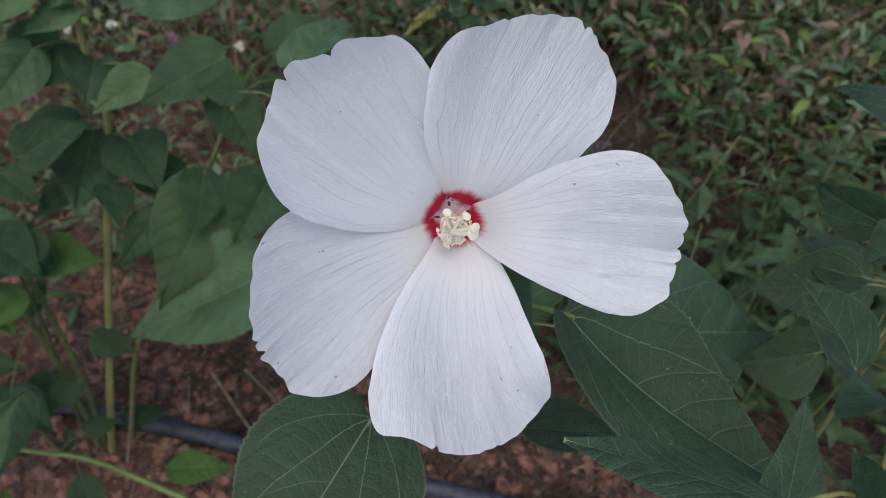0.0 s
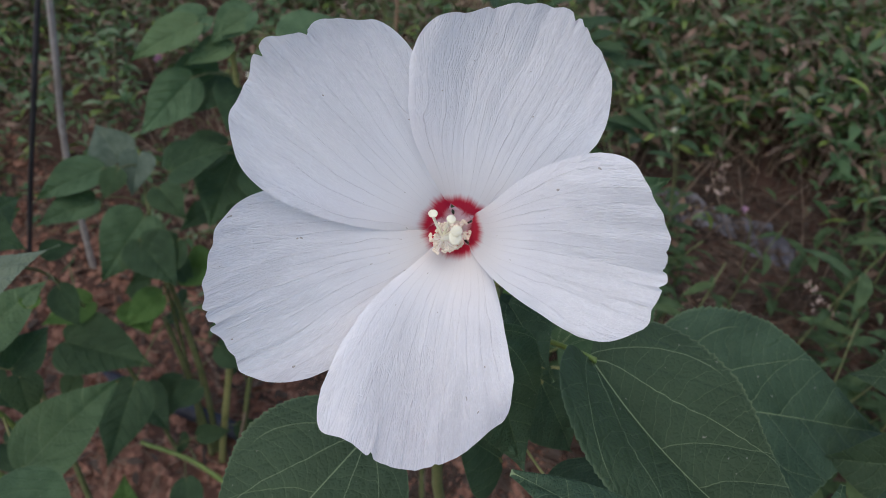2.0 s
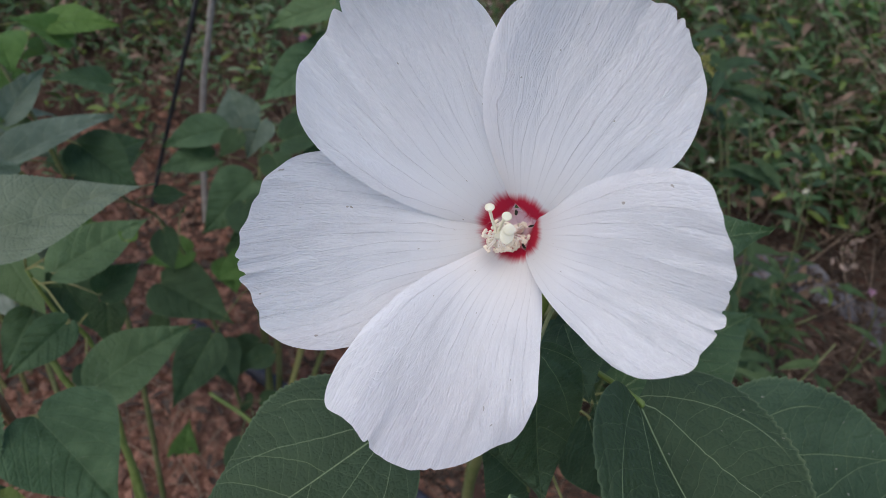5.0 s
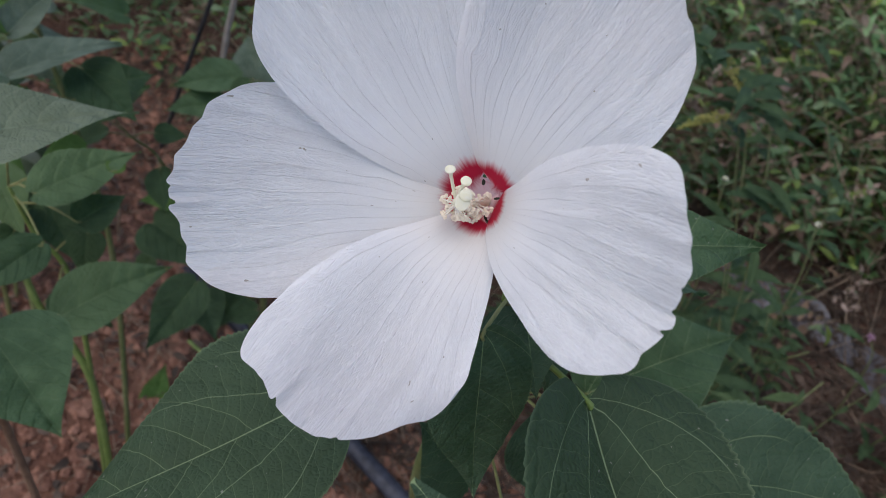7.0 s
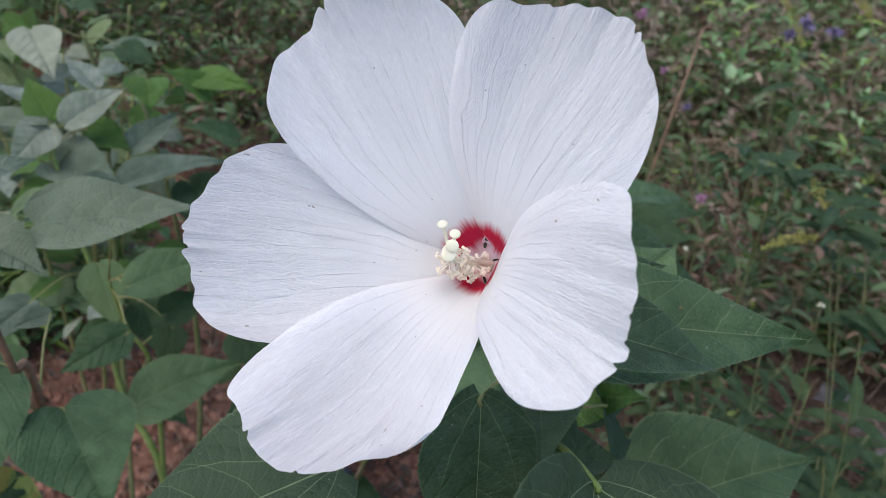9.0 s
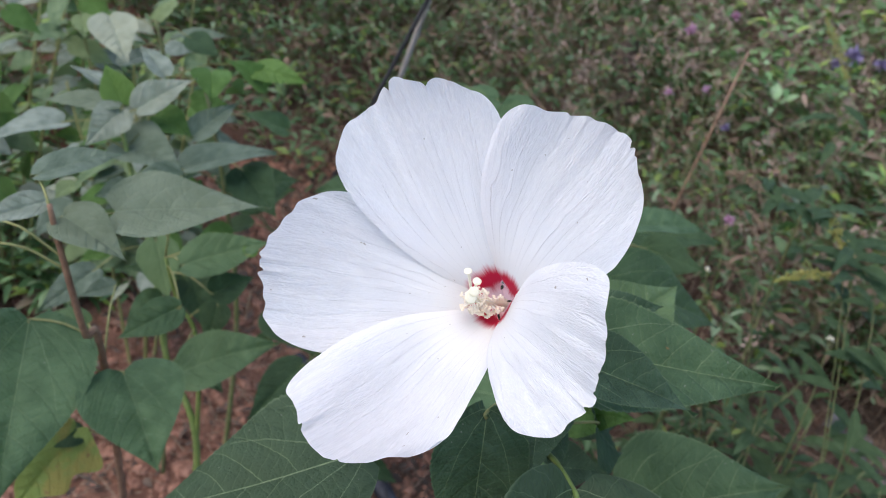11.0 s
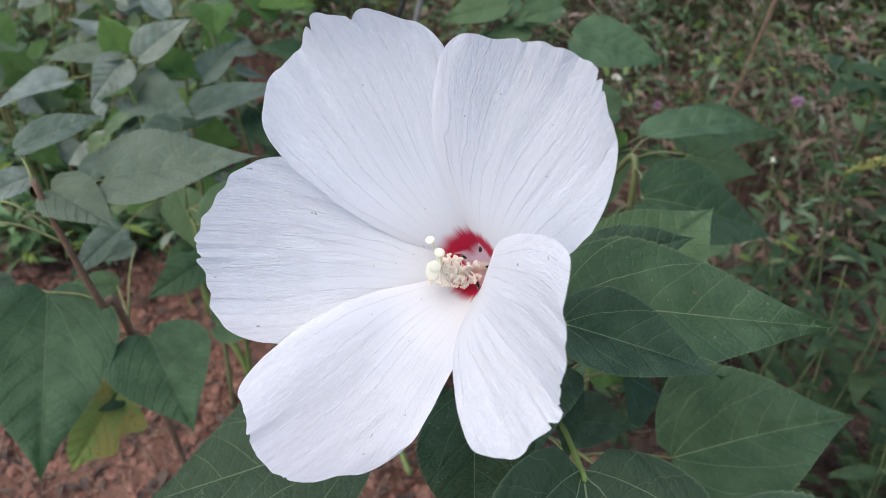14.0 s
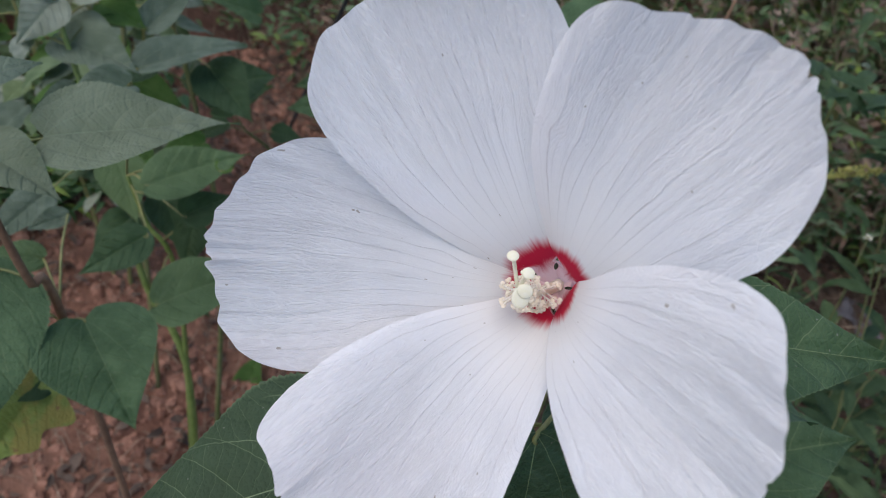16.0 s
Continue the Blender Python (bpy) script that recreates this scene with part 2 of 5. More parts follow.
    col = k.mix(k.m("MULTIPLY", feather, 0.55), col, (0.90, 0.90, 0.925))
    col = k.mix(k.m("MULTIPLY", branch, 0.60), col, (0.90, 0.90, 0.925))
    col = k.mix(k.step(s, 0.14, 0.52, 0.60, 0), col, (0.86, 0.82, 0.78))
    fray = k.m("ADD", s, k.m("MULTIPLY", k.m("SUBTRACT", k.noise(1.0, 4, k.vec(k.m("MULTIPLY", s, 4), k.m("MULTIPLY", a, 20), seed)), 0.5), 0.028))
    fray = k.m("ADD", fray, k.m("MULTIPLY", k.m("SUBTRACT", k.noise(1.0, 2, k.vec(k.m("MULTIPLY", s, 3), k.m("MULTIPLY", a, 3.0), seed)), 0.5), 0.045))
    col = k.mix(k.step(fray, 0.135, 0.186, 1, 0), col, (0.56, 0.014, 0.050))
    star = k.m("SUBTRACT", fray, k.m("MULTIPLY", k.m("MULTIPLY", a, a), 0.040))
    col = k.mix(k.step(star, 0.048, 0.098, 0.97, 0), col, (0.92, 0.72, 0.75))
    speck = k.step(k.noise(30, 1, k.vec(s, xx, seed)), 0.785, 0.80)
    col = k.mix(k.m("MULTIPLY", speck, 0.7), col, (0.30, 0.25, 0.19))
    hgt = k.m("ADD", k.m("ADD", k.m("MULTIPLY", crinkle, 0.50), k.m("MULTIPLY", fibre, 0.18)), k.m("ADD", k.m("MULTIPLY", fold, 0.15), k.m("SUBTRACT", k.m("SUBTRACT", k.m("MULTIPLY", branch, 0.55), k.m("MULTIPLY", feather, -0.45)), k.m("ADD", k.m("MULTIPLY", k.step(fr, 0.45, 0.495), 0.45), k.m("MULTIPLY", line2, 0.35)))))
    hgt = k.m("MULTIPLY", hgt, k.step(s, 0.12, 0.60, 0.08, 1))
    return k.finish(col, 0.55, hgt, 0.75, 0.0006, col, 0.30, 0.3)


PETAL = petal_material()


def plain(name, a, b, scale=40, rough=0.6, strength=0.3, depth=0.001, through=None, spec=0.4):
    k = Nodes(name)
    o = k.obj()
    n1, n2 = k.noise(scale, 4, o), k.noise(scale * 0.13, 2, o)
    col = k.mix(k.step(k.m("ADD", k.m("MULTIPLY", n1, 0.6), k.m("MULTIPLY", n2, 0.4)), 0.35, 0.65), a, b)
    return k.finish(col, rough, n1, strength, depth, through, 0.3, spec)


CREAM = plain("cream_stigma", (0.88, 0.86, 0.68), (0.91, 0.90, 0.80), 900, 0.5, 0.3, 0.0002, (0.85, 0.8, 0.6))
def stamen_material():
    k = Nodes("stamen_white_and_peach")
    u = k.uv()[0]
    n = k.noise(1500, 3, k.obj())
    col = k.mix(u, (0.97, 0.95, 0.92), k.mix(n, (0.97, 0.87, 0.72), (0.98, 0.93, 0.83)))
    return k.finish(col, 0.65, n, 0.4, 0.0003, (0.97, 0.91, 0.82), 0.45)


POLLEN = stamen_material()
# Near-black tone that stands in for the shade inside the throat.
GAP_SHADE = plain("throat_gap_shade", (0.010, 0.014, 0.008), (0.022, 0.030, 0.014), 400, 0.6)
THROAT = plain("pink_throat", (0.90, 0.76, 0.77), (0.93, 0.84, 0.83), 300, 0.6)
STEM = plain("green_stem", (0.13, 0.20, 0.045), (0.20, 0.27, 0.08), 120, 0.5, 0.3, 0.0006)
STALK_PALE = plain("leaf_stalks", (0.17, 0.19, 0.065), (0.27, 0.26, 0.10), 100, 0.55, 0.3, 0.0005)
STEM_DIM = plain("olive_stem", (0.10, 0.13, 0.04), (0.17, 0.18, 0.08), 90, 0.6, 0.3, 0.0006)
STEM_RED = plain("reddish_stem", (0.17, 0.095, 0.06), (0.27, 0.165, 0.105), 90, 0.6, 0.4, 0.0008)
STRAW = plain("dry_straw", (0.16, 0.105, 0.07), (0.34, 0.25, 0.18), 60, 0.85, 0.4, 0.001)
CLOD = plain("red_clods", (0.16, 0.075, 0.052), (0.37, 0.195, 0.138), 55, 0.95, 0.7, 0.004, spec=0.15)
HOSE = plain("black_pipe", (0.018, 0.020, 0.030), (0.060, 0.064, 0.085), 70, 0.5, 0.2, 0.0005)
POLE = plain("weathered_cane", (0.28, 0.25, 0.22), (0.42, 0.38, 0.35), 60, 0.75, 0.4, 0.001)
FILM = plain("grey_film", (0.075, 0.072, 0.085), (0.15, 0.145, 0.165), 35, 0.45, 0.3, 0.002)
SEEDHEAD = plain("dry_seed_heads", (0.22, 0.155, 0.12), (0.40, 0.30, 0.25), 20, 0.9)
BARK = plain("dark_bark", (0.055, 0.036, 0.030), (0.12, 0.080, 0.066), 30, 0.9, 0.8, 0.006)
WIRE = plain("black_rod", (0.02, 0.021, 0.024), (0.045, 0.045, 0.05), 60, 0.5)
SEED = plain("yellow_green_seeds", (0.20, 0.22, 0.05), (0.33, 0.31, 0.10), 300, 0.8, 0.5, 0.002)
HUSK = plain("brown_husks", (0.16, 0.11, 0.07), (0.27, 0.21, 0.14), 300, 0.85, 0.5, 0.002)
PINK = plain("pink_blossom", (0.42, 0.22, 0.34), (0.52, 0.33, 0.44), 200, 0.6, through=(0.6, 0.3, 0.45))
VIOLET = plain("violet_blossom", (0.18, 0.15, 0.26), (0.27, 0.23, 0.36), 200, 0.6, through=(0.25, 0.2, 0.36))


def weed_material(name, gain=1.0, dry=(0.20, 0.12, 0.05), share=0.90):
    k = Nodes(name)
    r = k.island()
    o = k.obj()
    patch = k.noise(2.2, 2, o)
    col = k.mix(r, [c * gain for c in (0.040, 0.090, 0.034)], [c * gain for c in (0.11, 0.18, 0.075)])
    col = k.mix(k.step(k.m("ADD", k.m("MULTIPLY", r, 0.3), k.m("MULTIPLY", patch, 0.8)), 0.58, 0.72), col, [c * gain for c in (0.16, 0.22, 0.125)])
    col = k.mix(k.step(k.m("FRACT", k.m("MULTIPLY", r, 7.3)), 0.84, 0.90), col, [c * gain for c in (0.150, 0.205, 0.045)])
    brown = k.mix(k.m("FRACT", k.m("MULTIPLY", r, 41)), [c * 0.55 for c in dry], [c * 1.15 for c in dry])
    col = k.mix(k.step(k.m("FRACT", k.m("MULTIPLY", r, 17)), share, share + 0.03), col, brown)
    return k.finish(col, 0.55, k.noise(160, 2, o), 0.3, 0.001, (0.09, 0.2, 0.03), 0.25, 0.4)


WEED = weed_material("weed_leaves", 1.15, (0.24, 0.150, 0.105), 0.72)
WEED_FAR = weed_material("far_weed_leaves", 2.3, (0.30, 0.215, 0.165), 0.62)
WEED_BRIGHT = weed_material("bright_weed_leaves", 2.0, (0.30, 0.22, 0.15), 0.88)
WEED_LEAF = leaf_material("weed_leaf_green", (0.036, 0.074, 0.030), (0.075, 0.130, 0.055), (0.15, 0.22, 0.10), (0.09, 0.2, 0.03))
STALK = plain("dry_stalks", (0.17, 0.115, 0.08), (0.33, 0.25, 0.18), 30, 0.85)
# Brown litter, darkened in its colour to stand in for shade under weeds.
LITTER = plain("shade_brown_litter", (0.048, 0.034, 0.027), (0.135, 0.092, 0.068), 25, 0.9)


def soil_material():
    k = Nodes("red_soil")
    o = k.obj()
    n1, n2, n3 = k.noise(3, 4, o), k.noise(28, 6, o, 0.7), k.noise(170, 4, o)
    col = k.mix(k.step(n1, 0.35, 0.68), (0.185, 0.086, 0.058), (0.345, 0.182, 0.126))
    col = k.mix(k.step(n2, 0.38, 0.70), k.mix(0.5, col, (0.050, 0.028, 0.022)), col)
    col = k.mix(k.step(n3, 0.62, 0.74, 0, 0.6), col, (0.34, 0.19, 0.13))
    # Soil darkens towards +y: shade under the plants, put into the colour.
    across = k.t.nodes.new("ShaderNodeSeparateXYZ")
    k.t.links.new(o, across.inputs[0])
    shade_tone = k.step(k.m("ADD", across.outputs[1], k.m("MULTIPLY", k.m("SUBTRACT", n1, 0.5), 0.9)), 0.15, 0.55, 0, 0.75)
    col = k.mix(shade_tone, col, k.mix(n2, (0.050, 0.032, 0.026), (0.125, 0.078, 0.062)))
    h = k.m("ADD", k.m("MULTIPLY", n2, 1.0), k.m("MULTIPLY", n3, 0.35))
    return k.finish(col, 0.95, h, 0.9, 0.012, spec=0.15)


SOIL = soil_material()


# ---- mesh helpers ----
def mesh_of(name, verts, faces, mat, uvs=None, smooth=True):
    me = bpy.data.meshes.new(name)
    me.from_pydata([tuple(p) for p in np.asarray(verts).tolist()], [], [tuple(f) for f in faces])
    if uvs is not None:
        layer = me.uv_layers.new(name="UVMap")
        idx = np.empty(len(me.loops), dtype=np.int32)
        me.loops.foreach_get("vertex_index", idx)
        layer.data.foreach_set("uv", np.asarray(uvs, dtype=np.float32)[idx].ravel())
    if smooth:
        me.polygons.foreach_set("use_smooth", [True] * len(me.polygons))
    me.materials.append(mat)
    me.update()
    return me


def part(name, built, mat, parent=None, label="", uvs=None):
    """Links a built (verts, faces[, uvs]) as one mesh, under a thing or a part."""
    ob = new(name, mesh_of(name, built[0], built[1], mat, built[2] if len(built) > 2 else uvs))
    if parent is not None:
        ob.parent = parent
        ob.matrix_parent_inverse = parent.matrix_world.inverted()
    if label:
        tagged(ob, label)
    return ob


def empty(name, at):
    ob = new(name)
    ob.empty_display_size = 0.05
    ob.matrix_world = Matrix.Translation(at)
    bpy.context.view_layer.update()
    return ob


def join(*builts):
    vs, fs, us, n = [], [], [], 0
    for b in builts:
        vs.append(np.asarray(b[0], float))
        fs += [tuple(i + n for i in f) for f in b[1]]
        us.append(np.asarray(b[2]) if len(b) > 2 else np.zeros((len(b[0]), 2)))
        n += len(b[0])
    return np.concatenate(vs), fs, np.concatenate(us)


def spline(points, n):
    """A smooth line through a few points."""
    p = np.array(points, float)
    if len(p) == 2:
        return p[0] + (p[1] - p[0]) * np.linspace(0, 1, n)[:, None]
    p = np.concatenate([[2 * p[0] - p[1]], p, [2 * p[-1] - p[-2]]])
    out = []
    for t in np.linspace(0, len(p) - 3 - 1e-6, n):
        i, f = int(t), t - int(t)
        a, b, c, d = p[i:i + 4]
        out.append(0.5 * (2 * b + (c - a) * f + (2 * a - 5 * b + 4 * c - d) * f * f + (3 * b - a - 3 * c + d) * f ** 3))
    return np.array(out)


def tube(points, r0, r1, n=14, sides=7, knobs=0.0):
    """A tapered, slightly uneven stalk with closed ends."""
    p = spline(points, n)
    d = np.gradient(p, axis=0)
    d /= np.linalg.norm(d, axis=1)[:, None] + 1e-12
    ref = np.array([0.31, 0.83, 0.46])
    verts, faces = [], []
    for i in range(n):
        a = np.cross(d[i], ref)
        a /= np.linalg.norm(a)
        b = np.cross(d[i], a)
        r = (r0 + (r1 - r0) * i / (n - 1)) * (1 + knobs * math.sin(i * 2.3))
        for j in range(sides):
            w = 2 * math.pi * j / sides
            verts.append(p[i] + r * (math.cos(w) * a + math.sin(w) * b))
    for i in range(n - 1):
        for j in range(sides):
            q, z = i * sides + j, i * sides + (j + 1) % sides
            faces.append((q, z, z + sides, q + sides))
    faces.append(tuple(range(sides - 1, -1, -1)))
    faces.append(tuple((n - 1) * sides + j for j in range(sides)))
    return np.array(verts), faces


def blob(at, radii, axis=(0, 0, 1), n=7, m=9, rough=0.0, rng=None):
    """A rounded lump, flattened by its radii along its own axes."""
    ax = Vector(axis).normalized().to_track_quat("Z", "Y").to_matrix()
    verts, faces = [], []
    for i in range(n + 1):
        th = math.pi * i / n
        for j in range(m):
            ph = 2 * math.pi * j / m
            k = 1 + (rng.uniform(-rough, rough) if rng and 0 < i < n else 0)
            v = Vector((radii[0] * k * math.sin(th) * math.cos(ph), radii[1] * k * math.sin(th) * math.sin(ph), radii[2] * k * math.cos(th)))
            verts.append(np.array(ax @ v) + np.array(at))
    for i in range(n):
        for j in range(m):
            q, z = i * m + j, i * m + (j + 1) % m
            faces.append((q, q + m, z + m, z))
    return np.array(verts), faces


def grid_faces(n, m):
    return [(i * m + j, i * m + j + 1, (i + 1) * m + j + 1, (i + 1) * m + j) for i in range(n - 1) for j in range(m - 1)]


# ---- leaf ----
def leaf_blade(base, tip, roll, width, fat, sag, fold, teeth=46, n=135, m=19, seed=0, lobes=0.0):
    """A heart-shaped, toothed, folded and quilted leaf from its base to its tip."""
    rng = np.random.RandomState(seed)
    B, T = np.array(base, float), np.array(tip, float)
    ax = T - B
    length = np.linalg.norm(ax)
    ax /= length
    ref = np.array([0.35, -0.6, 0.72])
    nn = ref - ax * (ref @ ax)
    nn /= np.linalg.norm(nn)
    nr = nn * math.cos(roll) + np.cross(ax, nn) * math.sin(roll)
    side = np.cross(ax, nr)
    s = np.linspace(0, 1, n) ** 1.15
    s = np.maximum(s, 0.004)
    x = np.concatenate([[-1, -0.965], np.linspace(-0.9, 0.9, m - 4), [0.965, 1]])
    S, X = np.meshgrid(s, x, indexing="ij")
    c = 1.28
    sm = fat / (fat + c)
    w = width * length * (S ** fat * (1 - S) ** c) / (sm ** fat * (1 - sm) ** c) * (1 - 0.25 * S ** 5)
    edge = np.abs(X) ** 6
    beat = S * teeth + 0.25 * np.sin(S * 40 + rng.uniform(0, 6))
    tooth = 0.036 * ((beat % 1.0) - 0.5) * np.minimum(1, 4 * (1 - S)) * np.minimum(1, 6 * S)
    wavy = 0.03 * np.sin(S * 9 + rng.uniform(0, 6) + X) + 0.02 * np.sin(S * 17 + 2 * X + rng.uniform(0, 6))
    w = w * (1 + edge * (tooth + 0.4 * wavy)) * (1 + lobes * np.sin(S * 15 + 1.5 * np.sign(X)) * np.minimum(1, 3 * (1 - S)))
    y = X * w
    ya = np.abs(y) / length
    along = length * S - 0.06 * length * (1 - S) ** 8 * np.abs(X)
    q = S - ya * (0.55 + 2.2 * ya)
    quilt = np.abs(np.sin(math.pi * (q / 0.15 - 0.0)))
    quilt = 0.016 * length * (quilt ** 0.6) * (1 - np.abs(X) ** 4) * np.minimum(1, 6 * (1 - S)) * np.minimum(1, ya / 0.03)
    up = sag * length * 4 * S * (1 - S) + fold * np.abs(y) + quilt + length * 0.5 * edge * wavy * ya
    up = up + 0.010 * length * np.sin(S * 7 + X * 2.5 + rng.uniform(0, 6)) * np.sin(X * 2 + rng.uniform(0, 6))
    curl = 0.03 * length * np.sin(S * 5 + rng.uniform(0, 6)) * X
    P = B + along[..., None] * ax + y[..., None] * side + (up + curl)[..., None] * nr
    uv = np.stack([S, 0.5 + y / length], -1)
    return P.reshape(-1, 3), grid_faces(n, m), uv.reshape(-1, 2)


leaf_count = [0]
stem_lines = {}


def stem(plant, points, r0, r1, mat, n=26):
    """One stem of a plant; leaves hang on the nearest of them."""
    stem_lines.setdefault(plant.name, []).append(spline(points, 60))
    return part("stem", tube(points, r0, r1, n, 8, 0.03), mat, plant)


def stem_near(plant, at):
    """The point of the plant's stems from which a leaf stalk would reach this place."""
    line = np.concatenate(stem_lines[plant.name])
    away = line - at
    cost = np.linalg.norm(away, axis=1) + 0.5 * np.maximum(0, away[:, 2] + 0.01)
    return line[int(np.argmin(cost))]


def leaf(plant, base, tip, roll, width, fat, sag, fold, mat, stalk=None, stalk_mat=None, label="", thick=0.0012, fine=True, lobes=0.0):
    """One leaf blade of a plant, with its stalk when the stalk's root is given."""
    leaf_count[0] += 1
    k = leaf_count[0]
    built = leaf_blade(base, tip, roll, width, fat, sag, fold, seed=k, lobes=lobes, **({} if fine else dict(n=22, m=9, teeth=16)))
    ob = part("leaf", built, mat, plant, label)
    rows, cols = (135, 19) if fine else (22, 9)
    rim = ob.data.attributes.new("rim", "FLOAT", "POINT")
    rim.data.foreach_set("value", np.tile([1] + [0] * (cols - 2) + [1], rows).astype(np.float32))
    if stalk is not None:
        b = np.array(base, float)
        if isinstance(stalk, str):
            stalk = stem_near(plant, b)
        into = np.array(tip, float) - b
        into /= np.linalg.norm(into)
        root = np.array(stalk, float)
        mid = (root + b) / 2 + np.array([0, 0, 0.12]) * np.linalg.norm(b - root)
        st = tube([root, mid, b, b + into * 0.004], thick, thick * 0.75, 10, 6)
        part("leaf_stalk", st, stalk_mat or STALK_PALE, ob)
    return ob


# ---- ground ----
GROUND = -0.19


def lift(x, y):
    """Height of the soil: clods and shallow furrows near by, gently rising far off."""
    p = Vector((x, y, 0))
    near = max(0.0, 1 - (x * x + y * y) / 30)
    h = 0.05 * noise.noise(p * 1.3) + near * (0.022 * noise.noise(p * 6) + 0.012 * noise.noise(p * 17) + 0.006 * noise.noise(p * 41))
    d = math.hypot(x - 0.1, y + 0.2)
    slope = max(0.0, min(1.0, (-0.5 - y) / 2.0)) * max(0.0, min(1.0, (x + 1.0) / 2.0))
    far = max(0.0, min(d, 6.0) - 1.0) * (1 - 0.7 * slope)
    return h + GROUND - 0.02 + 0.30 * far * far / (far + 0.6)


def ground_sheet():
    t = np.linspace(-1, 1, 241)
    c = np.sign(t) * (np.abs(t) * 2.2 + np.abs(t) ** 9 * 60)
    verts, n = [], len(c)
    for y in c:
        for x in c:
            verts.append((x - 0.5, y + 0.3, lift(x - 0.5, y + 0.3)))
    return np.array(verts), grid_faces(n, n)


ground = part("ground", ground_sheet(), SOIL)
tagged(ground, "bare reddish-brown soil with clods and dry litter", "ground", kind="structure")

# ---- the flowering hibiscus ----
AXIS_N = np.array([0.3961, -0.8053, 0.4411])
AXIS_U = np.array([0.8973, 0.4414, 0.0])
AXIS_V = np.array([-0.1947, 0.3958, 0.8974])
HEART = np.array([0.004, 0.024, 0.8445])


def bloom(u, v, h):
    return HEART + u * AXIS_U + v * AXIS_V + h * AXIS_N


def place(x, y, z):
    return np.array([x, y, z])


def swell(X, amounts):
    """Smooth bumps spread evenly from one edge of a petal to the other."""
    n = len(amounts)
    return sum(k * np.exp(-((X - x) / (1.5 / (n - 1))) ** 2) for k, x in zip(amounts, np.linspace(-1, 1, n)))


def petal_blade(phi, length, width, a, b, c, skew, high, power, left, right, bend, curl, lift_by, seed, turn, sink, reach_by, rise, nicks):
    """A broad, pleated petal that rises out of the throat and fans out to a rounded, nicked rim."""
    rng = np.random.RandomState(seed)
    n, m = 84, 121
    top = (a / (a + b * c)) ** (1 / b)
    peak = top ** a * (1 - top ** b) ** c

    def half(s):
        return width * s ** a * np.maximum(1 - s ** b, 0) ** c / peak

    ray = np.linspace(0.02, 1, n)
    x = np.sin(np.linspace(-1, 1, m) * math.pi / 2) * 0.5 + np.linspace(-1, 1, m) * 0.5
    table = np.linspace(top, 1, 300)
    reach = np.interp(-np.abs(x), -half(table) / width, table)
    R, X = np.meshgrid(ray, x, indexing="ij")
    S = R * reach[None, :]
    f = [rng.uniform(0, 6.3) for _ in range(8)]
    rim = R ** 14
    ang = X * 3
    scallop = 0.003 * np.sin(ang * 4.3 + f[1]) + 0.003 * np.sin(ang * 9 + f[2]) + 0.0008 * np.sin(ang * 17 + f[3])
    for x0, deep in nicks:
        scallop = scallop - deep * np.exp(-((X - x0) / 0.022) ** 2)
    rounding = R ** 5 * swell(X, reach_by)
    S2 = S * (1 + rim * scallop + rounding)
    claw = 1 - (1 - 0.0045 / half(0.085)) * np.exp(-((S - 0.085) / 0.014) ** 2)
    side = 1 + 0.008 * np.abs(X) ** 10 * (np.sin(R * 14 + f[4]) + 0.6 * np.sin(R * 31 + f[5])) * R
    al = length * S2
    ac = X * half(R * top) * claw * side * (1 + 0.5 * rounding) + skew * S * S
    h = high * (1 + power) * S / (S + power) + (left * np.clip(-X, 0, None) ** 2 + right * np.clip(X, 0, None) ** 2) * S + bend * S ** 6 + curl * np.clip(X - 0.35, 0, 1) ** 2 * S ** 2
    h = h + R ** 4 * swell(X, rise)
    strong = 0.55 + 0.45 * np.sin(X * 3.1 + f[4] + 0.8 * S)
    pleat = 0.00025 * np.sin(X * 13 + f[0] + 1.2 * np.sin(X * 4 + f[3])) + 0.00018 * strong * np.sin(X * 33 + f[1] + S * 2.5 + np.sin(X * 7 + f[5])) + 0.00008 * np.sin(X * 67 + f[6] + 2 * S)
    h = h + pleat * np.clip(S * 2.2 - 0.35, 0, 1) * (0.3 + 0.7 * R) + 0.0009 * R ** 6 * np.sin(ang * 3.2 + f[2]) + 0.0006 * R ** 12 * np.sin(ang * 9 + f[7])
    h = h + lift_by * np.minimum(1, S * 8)
    h = h * (1 - sink * np.exp(-(S / 0.2) ** 2)) - 0.0075 * np.exp(-(S / 0.16) ** 2)
    h = h + 0.0009 * X * np.exp(-(S / 0.25) ** 2)
    p = np.radians(phi + turn * np.exp(-(S / 0.26) ** 2))
    U, V = al * np.cos(p) - ac * np.sin(p), al * np.sin(p) + ac * np.cos(p)
    P = HEART + U[..., None] * AXIS_U + V[..., None] * AXIS_V + h[..., None] * AXIS_N
    uv = np.stack([np.hypot(S, ac / length), 0.5 + 0.5 * X], -1)
    return P.reshape(-1, 3), grid_faces(n, m), uv.reshape(-1, 2)


hibiscus = empty("hibiscus_plant", (0.03, 0.16, GROUND))
tagged(hibiscus, "hibiscus plant with dark green leaves and one open white flower", "plant")
stem(hibiscus, [(-0.02, 0.16, -0.22), (-0.03, 0.14, 0.3), (-0.045, 0.11, 0.5), (-0.01, 0.085, 0.70), (0.012, 0.065, 0.78)], 0.0065, 0.0035, STEM_DIM)
stem(hibiscus, [(0.20, 0.10, -0.22), (0.22, 0.04, 0.4), (0.23, -0.02, 0.72), (0.23, -0.03, 0.78)], 0.0035, 0.002, STEM_DIM)
